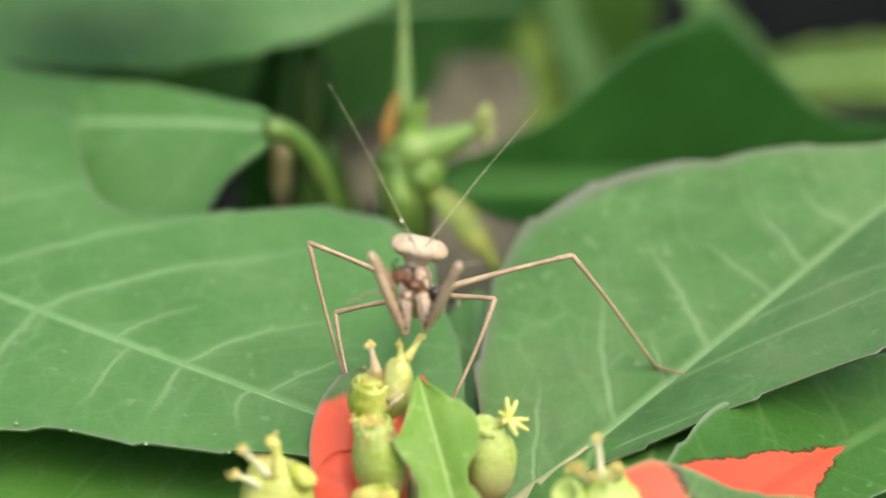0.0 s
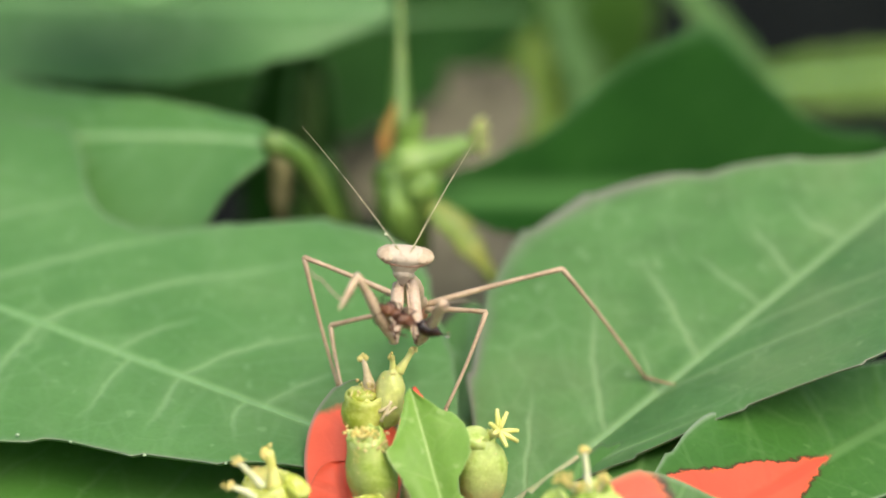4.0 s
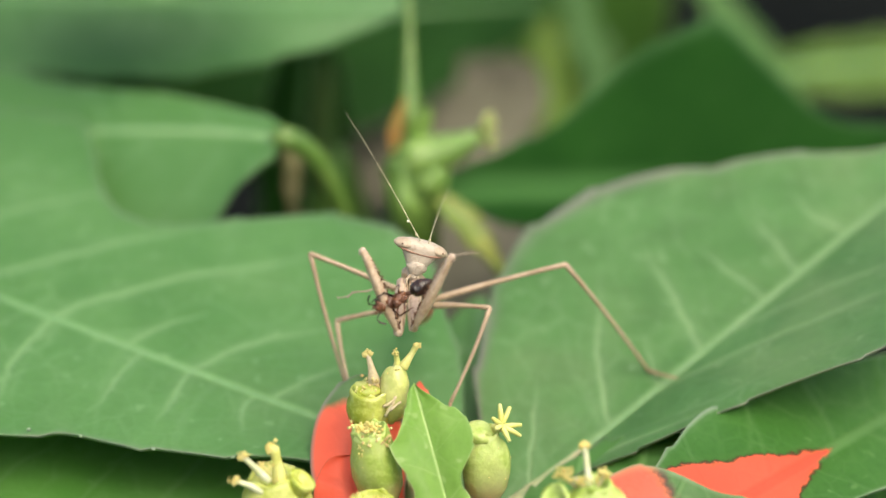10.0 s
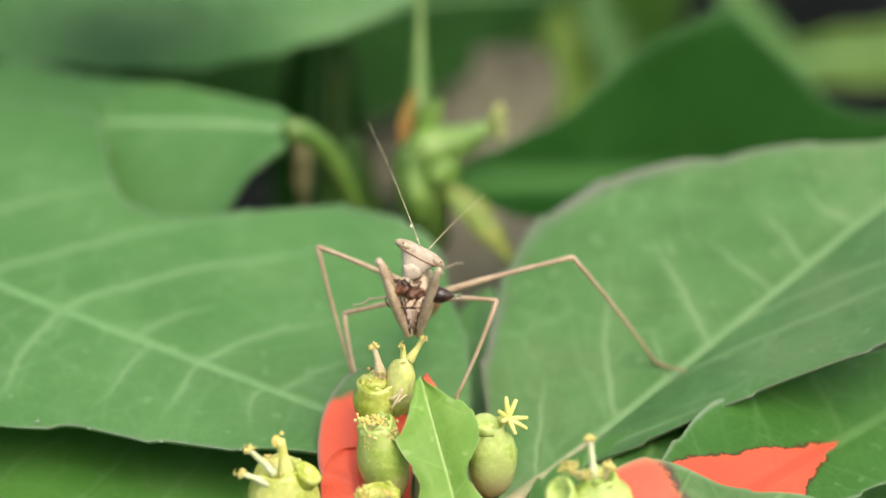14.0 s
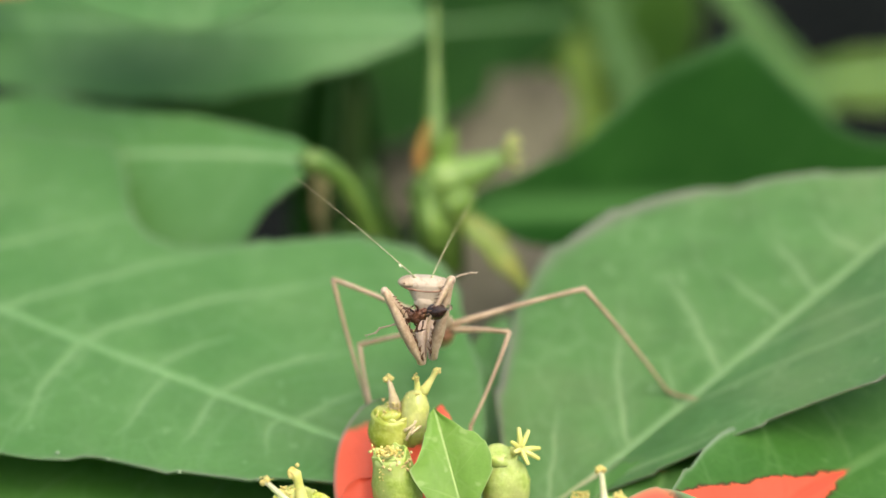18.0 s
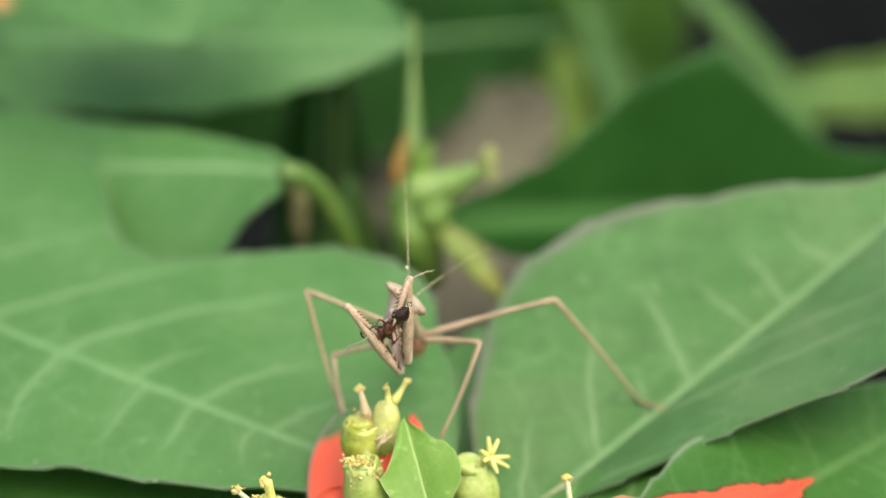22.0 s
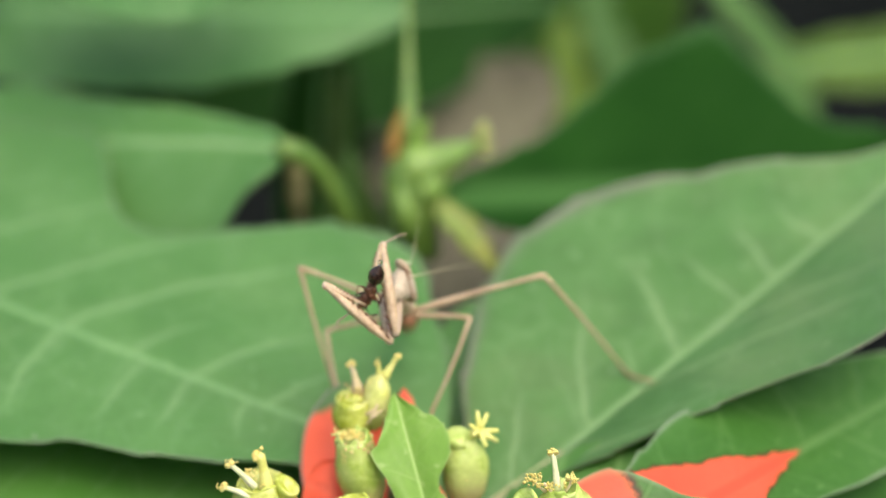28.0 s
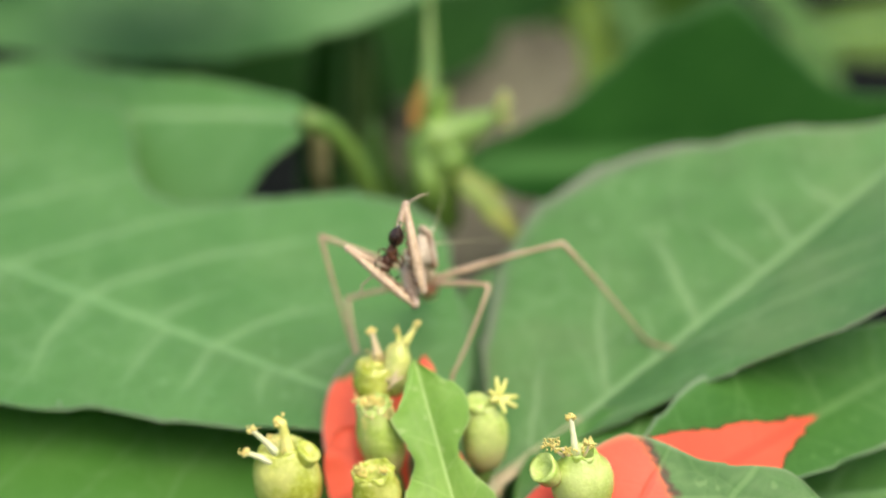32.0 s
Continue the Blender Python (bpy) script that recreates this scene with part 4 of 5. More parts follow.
# green bract and red-based leaves round the cups
bract_green = leaf_stuff("leaf_bract", (0.20, 0.40, 0.065), (0.27, 0.46, 0.09), (0.40, 0.56, 0.2), 14.3, 2.6, lean=(0.6, 0.6), vein_w=0.06, vein_k=0.3, rim=(0.50, 0.60, 0.28), glow=0.42, mottle=0.25, mid_w=0.16)
leaf("bract", front, (2.6, -12.6, -17.2), (0.6, -8.6, -11.0), (-1.15, -4.3, -6.2), (0.12, -0.82, 0.52), 2.4, 2.4, bract_green, "bright green bract with a wavy toothed edge", fold=(8, 16), droop=(0.03, 0.06), rim_w=0.05,
     edges=(((0, 1.2), (0.2, 3.0), (0.387, 2.9), (0.458, 2.35), (0.524, 1.8), (0.603, 1.95), (0.69, 2.4), (0.745, 2.45), (0.775, 2.0), (0.87, 1.1), (0.97, 0.5), (1, 0)),
            ((0, 1.2), (0.2, 2.9), (0.29, 2.75), (0.341, 2.5), (0.408, 1.8), (0.5, 1.2), (0.555, 1.3), (0.6, 1.8), (0.65, 2.35), (0.72, 2.65), (0.79, 2.45), (0.843, 2.05), (0.857, 1.6), (0.905, 1.0), (0.96, 0.3), (1, 0))),
     teeth=0.12, tooth_gap=2.3, wave=0.5, seed=12.4, midrib=0.07, midrib_stuff=plain("rib_bract", (0.30, 0.48, 0.13), (0.38, 0.54, 0.18), 0.5, 400.0), thick=0.2, nu=110)

for plant in (front, left_plant, back_plant):
    settle(plant)


# ---- the mantis ----
tan = plain("mantis_tan", (0.36, 0.255, 0.165), (0.50, 0.385, 0.275), 0.42, 900.0, 0.35, through=0.2, depth=0.00005)
tan_dark = plain("mantis_leg", (0.29, 0.205, 0.13), (0.37, 0.275, 0.185), 0.45, 700.0, 0.25, through=0.15, depth=0.00005)
tan_pale = plain("mantis_head", (0.44, 0.35, 0.25), (0.34, 0.26, 0.18), 0.5, 3200.0, 0.3, depth=0.00004)
tan_pink = plain("mantis_hip", (0.39, 0.285, 0.21), (0.47, 0.365, 0.28), 0.42, 800.0, 0.3, through=0.25, depth=0.00005)
face_white = plain("mantis_face", (0.48, 0.405, 0.32), (0.34, 0.265, 0.195), 0.5, 2400.0, 0.7, depth=0.00008, spread=(0.5, 0.75))
tan_red = plain("mantis_abdomen", (0.34, 0.14, 0.08), (0.44, 0.21, 0.125), 0.45, 700.0, 0.25, through=0.15)
tarsus_grey = plain("mantis_foot", (0.23, 0.18, 0.12), (0.32, 0.26, 0.19), 0.5, 1500.0, 0.3)
spine_brown = plain("spine_brown", (0.09, 0.045, 0.025), (0.16, 0.08, 0.04), 0.45, 900.0)
feeler = plain("feeler", (0.30, 0.28, 0.16), (0.42, 0.38, 0.24), 0.5, 2500.0)
tarsus_brown = plain("tarsus_brown", (0.20, 0.12, 0.07), (0.30, 0.19, 0.11), 0.5, 900.0)
eye_line = plain("eye_line", (0.20, 0.10, 0.06), (0.26, 0.14, 0.09), 0.4, 900.0)

mantis = tagged(new("praying_mantis"), "tan praying mantis nymph standing on stilt-like legs, eating an ant", "mantis")


def stick(a, b):
    """The pose of a limb from its joint a towards b, in millimetres."""
    a, b = Vector(a) * MM, Vector(b) * MM
    d = (b - a).normalized()
    x = Vector((0, -1, 0.2)).cross(d).normalized()
    y = d.cross(x)
    return Matrix.Translation(a) @ Matrix((x, y, d)).transposed().to_4x4()


def head_pose(x, y, z, roll, yaw, nod):
    return pose(x * MM, y * MM, z * MM, 0, 0, yaw) @ pose(0, 0, 0, 0, roll, 0) @ pose(0, 0, 0, nod, 0, 0)


# trunk: the long forebody rises from the hips to the neck, the abdomen hangs behind
bm = rounded(bmesh.new(), curve_points((-0.7, 4.6, -5.0), (-1.0, 2.2, -3.8), (-1.5, 0.3, -1.0), 12), [0.62, 0.66, 0.64, 0.62, 0.62, 0.66, 0.72, 0.8, 0.84, 0.82, 0.72, 0.58, 0.46], 14, 0.8, (0, -1, 0))
part("prothorax", bm, tan, mantis, "long tan forebody")
bm = rounded(bmesh.new(), curve_points((-0.6, 4.0, -5.2), (-1.0, 6.6, -7.0), (-1.4, 11.0, -9.4), 12), [0.58, 0.66, 0.7, 0.74, 0.77, 0.79, 0.79, 0.77, 0.72, 0.66, 0.56, 0.44, 0.26], 14, 1.05)
abdomen = part("abdomen", bm, tan_red, mantis, "reddish brown abdomen")
for s in (-1, 1):
    bm = rounded(bmesh.new(), [(-1.4 + 0.25 * s, 10.9, -9.3), (-1.4 + 0.5 * s, 11.8, -9.5), (-1.4 + 0.62 * s, 12.5, -9.5)], [0.12, 0.09, 0.03], 6)
    part("cercus", bm, tan_dark, abdomen)

# four walking legs
for hip, knee, heel, toe, kind in (((-0.1, 4.2, -4.9), (8.25, 5.6, -3.1), (13.84, 7.28, -11.52), (15.65, 6.05, -11.42), "hind_leg"),
                                   ((-0.2, 3.6, -5.0), (3.45, 2.3, -4.5), (1.0, -0.8, -9.5), (0.9, -2.0, -10.0), "middle_leg"),
                                   ((-1.2, 4.3, -4.8), (-7.75, 5.1, -2.1), (-5.5, 3.0, -10.6), (-5.2, 1.6, -11.4), "hind_leg"),
                                   ((-1.1, 3.7, -5.0), (-6.15, 4.5, -6.5), (-5.1, 1.7, -10.6), (-4.6, 0.2, -11.0), "middle_leg")):
    hip, knee, heel, toe = Vector(hip), Vector(knee), Vector(heel), Vector(toe)
    bow = Vector((0, 0, 0.18))
    pts = curve_points(hip, (hip + knee) / 2 + bow, knee, 8)
    leg = part(kind, rounded(bmesh.new(), pts, [0.23, 0.225, 0.21, 0.19, 0.17, 0.155, 0.15, 0.16, 0.18], 9), tan_dark, mantis)
    pts = curve_points(knee, (knee + heel) / 2 + (knee - hip).normalized() * 0.25, heel, 8)
    tib = part("tibia", rounded(bmesh.new(), pts, [0.17, 0.15, 0.135, 0.125, 0.12, 0.115, 0.11, 0.11, 0.125], 8), tan_dark, leg)
    bm = rounded(bmesh.new(), curve_points(heel, (heel + toe) / 2 + Vector((0, 0, -0.1)), toe, 6), [0.13, 0.1, 0.11, 0.09, 0.1, 0.08, 0.05], 7)
    part("tarsus", bm, tarsus_brown, leg)

# forelegs, each limb built along its own z axis from the joint
fore_parts = {}
for s, side in ((0, 1), (1, -1)):
    bm = rounded(bmesh.new(), [(0, 0, 4.0 * k / 8) for k in range(9)], [0.38, 0.44, 0.46, 0.46, 0.455, 0.44, 0.42, 0.38, 0.32], 14, 0.9)
    coxa = fore_parts["coxa", s] = part("fore_coxa", bm, tan_pink, mantis, "pale pinkish upper foreleg")
    bm = rounded(bmesh.new(), [(0.33 * side, 0.3, 0.4 + 0.4 * k) for k in range(9)], [0.03, 0.05, 0.05, 0.05, 0.05, 0.05, 0.05, 0.04, 0.02], 6)
    part("ridge", bm, tan, coxa)
    bm = rounded(bmesh.new(), [(0, 0, 5.6 * k / 12) for k in range(13)], [0.22, 0.33, 0.44, 0.51, 0.54, 0.54, 0.52, 0.49, 0.45, 0.41, 0.37, 0.33, 0.28], 14, 0.68)
    femur = fore_parts["femur", s] = part("fore_femur", bm, tan, mantis, "thick grasping thigh with dark spines")
    bm = rounded(bmesh.new(), [(0.06 * side, -0.02, 5.45), (0.02 * side, 0.0, 5.7)], [0.3, 0.24], 10, 0.8)
    part("knee", bm, tan_pink, femur)
    for k in range(9):
        z = 0.55 + 0.42 * k
        long = 0.12 + 0.1 * (k % 2)
        bm = rounded(bmesh.new(), [(-0.3 * side, 0.14, z), (-(0.34 + long) * side, 0.24, z + 0.12 + long)], [0.055, 0.012], 5)
        part("spine", bm, spine_brown, femur, "dark brown spine")
    bm = bmesh.new()
    for z, l, x in ((0.2, 0.55, 0.2), (0.85, 0.5, 0.3), (1.5, 0.62, 0.35), (2.3, 0.4, 0.36), (2.95, 0.3, 0.34)):
        rounded(bm, [(-x * side, 0.2, z), (-(x + 0.02) * side, 0.22, z + l * 0.5), (-x * side, 0.2, z + l)], [0.05, 0.095, 0.05], 6)
    part("dark_mark", bm, spine_brown, femur, "dark brown streaks")
    bm = rounded(bmesh.new(), [(0, 0, 2.9 * k / 9) for k in range(10)], [0.26, 0.28, 0.28, 0.27, 0.25, 0.23, 0.2, 0.16, 0.11, 0.05], 11, 0.8)
    tibia = fore_parts["tibia", s] = part("fore_tibia", bm, tan, mantis)
    for k in range(8):
        z = 0.6 + 0.27 * k
        bm = rounded(bmesh.new(), [(0.14 * side, 0.12, z), (0.36 * side, 0.2, z + 0.18)], [0.055, 0.012], 5)
        part("spine", bm, spine_brown, tibia, "dark brown spine")
    foot = [(0, 0.1, 2.3), (-0.9, 0.2, 2.2), (-1.7, 0.2, 1.85), (-2.1, 0.2, 1.95), (-2.6, 0.2, 1.75)] if s == 0 else [(0.0, 0, 0.05), (0.4, -0.05, -0.4), (0.66, -0.08, -0.62), (0.9, -0.1, -0.84), (1.15, -0.1, -0.98)]
    tarsus = part("tarsus", rounded(bmesh.new(), foot, [0.07, 0.055, 0.06, 0.05, 0.03], 7), tarsus_grey, tibia, "thin jointed greyish foot")
    bm = bmesh.new()
    for p in foot[1:4]:
        blob(bm, p, (0.085, 0.085, 0.085), None, 8, 6, 0.2)
    for q in (-1, 1):
        rounded(bm, [foot[-1], Vector(foot[-1]) + Vector((0.12 * (1 if s else -1), 0, 0.14 * q))], [0.035, 0.01], 5)
    part("joint", bm, tarsus_grey, tarsus)

# head: broad and flat on top, with eyes at both ends and a face that narrows to the mouth
bm = bmesh.new()
seg, levels = 24, 12
rings = []
for k in range(levels + 1):
    h = k / levels
    z = 0.78 - 2.3 * h
    half = 1.4 * (1 - h) ** 1.25 + 0.26 if h > 0.12 else 1.52 * (0.6 + 0.4 * (h / 0.12) ** 0.5)
    deep = (0.72 - 0.22 * h) if h > 0.12 else 0.72 * (0.55 + 0.45 * (h / 0.12) ** 0.5)
    row = []
    for j in range(seg):
        q = 2 * math.pi * j / seg
        row.append(bm.verts.new((half * math.copysign(abs(math.cos(q)) ** 0.8, math.cos(q)), deep * math.copysign(abs(math.sin(q)) ** 0.8, math.sin(q)) - 0.25 * h, z)))
    rings.append(row)
for a, b in zip(rings, rings[1:]):
    for j in range(seg):
        bm.faces.new((a[j], a[(j + 1) % seg], b[(j + 1) % seg], b[j]))
bm.faces.new(rings[0])
bm.faces.new(list(reversed(rings[-1])))
head = part("head", bm, face_white, mantis, "pale tan triangular head")
for s in (-1, 1):
    bm = blob(bmesh.new(), (0.98 * s, -0.03, 0.44), (0.74, 0.66, 0.31), pose(0, 0, 0, 0, 8 * s, 0), 24, 14, 0.03)
    eye = part("eye", bm, tan_pale, head, "pale tan compound eye")
    bm = blob(bmesh.new(), (1.3 * s, -0.6, 0.52), (0.07, 0.05, 0.06), None, 8, 6)
    part("eye_spot", bm, spine_brown, eye)
    bm = rounded(bmesh.new(), [(0.02 * s, -0.7, 0.12), (0.66 * s, -0.68, 0.15), (1.16 * s, -0.58, 0.2), (1.54 * s, -0.3, 0.28), (1.66 * s, 0.0, 0.36)], [0.055, 0.06, 0.06, 0.06, 0.04], 6)
    part("eye_stripe", bm, eye_line, head, "brown stripe below the eye")
    bm = rounded(bmesh.new(), [(0.22 * s, -0.6, -1.3), (0.42 * s, -0.8, -1.6), (0.3 * s, -0.95, -1.95)], [0.09, 0.08, 0.04], 6)
    part("palp", bm, tan_pale, head)
bm = blob(bmesh.new(), (0, -0.52, -0.75), (0.62, 0.34, 0.5), None, 20, 14, 0.25)
part("face_shield", bm, face_white, head, "whitish frilled face")
bm = blob(bmesh.new(), (0, -0.45, -1.35), (0.34, 0.28, 0.35), None, 12, 8, 0.05)
part("mouth", bm, face_white, head)
antennae = []
for s in (-1, 1):
    bm = rounded(bmesh.new(), [(0.16 * s * math.sin(k / 24 * 2.6), 0, 10.6 * k / 24) for k in range(25)], [0.036 - 0.0011 * k for k in range(25)], 6)
    blob(bm, (0, 0, 0.5), (0.09, 0.09, 0.14), None, 8, 6)
    antennae.append(part("antenna", bm, feeler, mantis, "hair-thin pale antenna"))
    if s < 0:
        part("dew_bead", blob(bmesh.new(), (0.03, 0, 1.6), (0.085, 0.085, 0.1), None, 10, 8), silk, antennae[-1], "tiny white bead")

# ---- the ant that it eats, built along its z axis from the chest to the hind body ----
ant_brown = plain("ant_brown", (0.045, 0.016, 0.008), (0.17, 0.068, 0.032), 0.28, 1500.0, 0.5, through=0.15, depth=0.0001)
ant_black = plain("ant_black", (0.010, 0.007, 0.006), (0.045, 0.022, 0.015), 0.18, 1300.0, 0.3, depth=0.00008)
ant = tagged(new("ant"), "limp brown ant with a black hind body, gripped by the mantis", "ant")
bm = blob(bmesh.new(), (0, 0, 0.1), (0.34, 0.40, 0.62), None, 24, 18, 0.6)
blob(bm, (0.12, 0.14, -0.42), (0.33, 0.36, 0.36), None, 18, 14, 0.6)
blob(bm, (-0.16, 0.2, -0.1), (0.24, 0.28, 0.34), None, 16, 12, 0.6)
blob(bm, (0.1, -0.1, 0.45), (0.22, 0.26, 0.26), None, 16, 12, 0.5)
part("thorax", bm, ant_brown, ant, "lumpy reddish brown thorax")
bm = blob(bmesh.new(), (0.16, 0.12, -0.9), (0.40, 0.34, 0.40), None, 20, 16, 0.45)
ant_head = part("head", bm, ant_brown, ant)
for s in (-1, 1):
    bm = rounded(bmesh.new(), [(0.14 + 0.2 * s, 0.3, -1.1), (0.14 + 0.5 * s, 0.5, -1.5), (0.14 + 0.75 * s, 0.55, -1.45), (0.14 + 1.0 * s, 0.55, -1.2)], [0.04, 0.035, 0.05, 0.06], 6)
    part("antenna", bm, ant_black, ant_head)
    bm = rounded(bmesh.new(), [(0.14 + 0.15 * s, 0.2, -1.22), (0.14 + 0.2 * s, 0.25, -1.4), (0.14 + 0.08 * s, 0.25, -1.52)], [0.1, 0.07, 0.02], 6)
    part("jaw", bm, ant_brown, ant_head)
bm = blob(bmesh.new(), (0, 0, 0.85), (0.15, 0.18, 0.24), None, 12, 9, 0.3)
part("waist", bm, ant_brown, ant)
bm = rounded(bmesh.new(), [(0, 0.05, z) for z in (1.0, 1.12, 1.35, 1.38, 1.65, 1.9, 1.93, 2.15, 2.17, 2.35, 2.5)], [0.18, 0.38, 0.49, 0.47, 0.51, 0.46, 0.44, 0.34, 0.32, 0.2, 0.09], 20, 1.0)
gaster = part("hind_body", bm, ant_black, ant, "glossy black ringed hind body")
bm = rounded(bmesh.new(), [(0, 0.02, 2.5), (0.04, 0, 2.66)], [0.07, 0.03], 7)
part("tip", bm, ant_black, gaster)
dew, t, p = nodes_of("dew")
p.inputs["Transmission Weight"].default_value, p.inputs["Roughness"].default_value, p.inputs["IOR"].default_value = 1.0, 0.02, 1.33
part("droplet", blob(bmesh.new(), (0.08, 0.03, 2.82), (0.19, 0.19, 0.19), None, 14, 10), dew, gaster, "clear droplet")
rnd = random.Random(4)
for k in range(6):
    s = -1 if k % 2 else 1
    z = -0.45 + 0.4 * (k // 2)
    a = Vector((0.36 * s, 0.2, z))
    b = a + Vector((0.5 * s, 0.3, rnd.uniform(-0.5, 0.5)))
    c = b + Vector((-0.15 * s, 0.15, rnd.choice((-1, 1)) * 0.7))
    part("leg", rounded(bmesh.new(), [a, (a + b) / 2 + Vector((0, -0.1, 0)), b, (b + c) / 2, c], [0.07, 0.055, 0.045, 0.035, 0.02], 6), ant_black if k < 3 else ant_brown, ant)


def motions():
    walk(fore_parts["coxa", 0], [
        (0, stick((-1.9, 0.1, -1.6), (-2.0, -2.9, -4.2))), (1, stick((-1.9, 0.1, -1.6), (-1.9, -2.8, -4.3))), (2, stick((-1.9, 0.1, -1.6), (-1.7, -2.9, -4.2))),
        (3, stick((-1.9, 0.1, -1.6), (-1.9, -3.0, -4.1))), (3.5, stick((-1.9, 0.1, -1.6), (-2.2, -3.1, -3.9))), (6, stick((-1.9, 0.1, -1.6), (-1.8, -3.4, -3.5))),
        (7, stick((-1.9, 0.1, -1.6), (-1.9, -3.4, -3.5))), (8, stick((-1.9, 0.1, -1.6), (-1.9, -3.4, -3.5))), (9, stick((-1.9, 0.1, -1.6), (-2.3, -3.4, -3.5))),
        (10, stick((-1.9, 0.1, -1.6), (-2.1, -3.4, -3.3))), (11, stick((-1.9, 0.1, -1.6), (-1.9, -3.5, -3.2))), (12, stick((-1.9, 0.1, -1.6), (-2.1, -3.7, -2.6))),
        (13, stick((-1.9, 0.1, -1.6), (-2.5, -3.7, -2.5))), (14, stick((-1.9, 0.1, -1.6), (-1.9, -2.9, -4.2))), (14.5, stick((-1.9, 0.1, -1.6), (-2.4, -3.1, -3.9))),
        (17, stick((-1.9, 0.1, -1.6), (-2.3, -3.2, -3.7))), (18, stick((-1.9, 0.1, -1.6), (-1.9, -3.3, -3.7))), (18.5, stick((-1.9, 0.1, -1.6), (-2.0, -3.4, -3.3))),
        (19, stick((-1.9, 0.1, -1.6), (-1.8, -3.3, -3.6))), (20, stick((-1.9, 0.1, -1.6), (-2.1, -3.2, -3.8))), (20.5, stick((-1.9, 0.1, -1.6), (-1.7, -3.3, -3.7))),
        (21, stick((-1.9, 0.1, -1.6), (-1.5, -3.2, -3.7))), (23, stick((-1.9, 0.1, -1.6), (-1.4, -3.3, -3.6))), (25, stick((-1.9, 0.1, -1.6), (-1.4, -3.3, -3.5))),
        (28, stick((-1.9, 0.1, -1.6), (-1.4, -3.6, -3.0))), (30, stick((-1.9, 0.1, -1.6), (-1.3, -3.5, -3.1))), (32, stick((-1.9, 0.1, -1.6), (-1.0, -3.6, -2.8)))])
    walk(fore_parts["femur", 0], [
        (0, stick((-2.0, -2.9, -4.2), (-3.9, -3.6, 1.1))), (1, stick((-1.9, -2.8, -4.3), (-3.9, -3.9, 0.8))), (2, stick((-1.7, -2.9, -4.2), (-3.7, -4.4, 0.8))),
        (3, stick((-1.9, -3.0, -4.1), (-4.3, -0.9, 0.6))), (3.5, stick((-2.2, -3.1, -3.9), (-4.3, -3.8, 1.2))), (6, stick((-1.8, -3.4, -3.5), (-3.9, -5.9, 1.0))),
        (7, stick((-1.9, -3.4, -3.5), (-4.0, -5.8, 1.1))), (8, stick((-1.9, -3.4, -3.5), (-3.7, -3.3, 1.8))), (9, stick((-2.3, -3.4, -3.5), (-4.2, -6.5, 0.8))),
        (10, stick((-2.1, -3.4, -3.3), (-4.1, -3.0, 1.8))), (11, stick((-1.9, -3.5, -3.2), (-4.3, -3.0, 1.8))), (12, stick((-2.1, -3.7, -2.6), (-4.4, -1.7, 2.1))),
        (13, stick((-2.5, -3.7, -2.5), (-4.2, -1.5, 2.3))), (14, stick((-1.9, -2.9, -4.2), (-3.5, -3.7, 1.1))), (14.5, stick((-2.4, -3.1, -3.9), (-3.9, -4.1, 1.4))),
        (17, stick((-2.3, -3.2, -3.7), (-3.7, -3.5, 1.7))), (18, stick((-1.9, -3.3, -3.7), (-4.0, -3.8, 1.5))), (18.5, stick((-2.0, -3.4, -3.3), (-3.9, -4.3, 1.9))),
        (19, stick((-1.8, -3.3, -3.6), (-4.3, -4.2, 1.3))), (20, stick((-2.1, -3.2, -3.8), (-4.6, -3.0, 1.2))), (20.5, stick((-1.7, -3.3, -3.7), (-4.3, -4.1, 1.2))),
        (21, stick((-1.5, -3.2, -3.7), (-4.5, -4.1, 1.0))), (23, stick((-1.4, -3.3, -3.6), (-4.3, -3.1, 1.2))), (25, stick((-1.4, -3.3, -3.5), (-4.0, -3.8, 1.4))),
        (28, stick((-1.4, -3.6, -3.0), (-5.2, -3.8, 1.1))), (30, stick((-1.3, -3.5, -3.1), (-5.4, -2.2, 0.4))), (32, stick((-1.0, -3.6, -2.8), (-5.2, -2.3, 0.7)))])
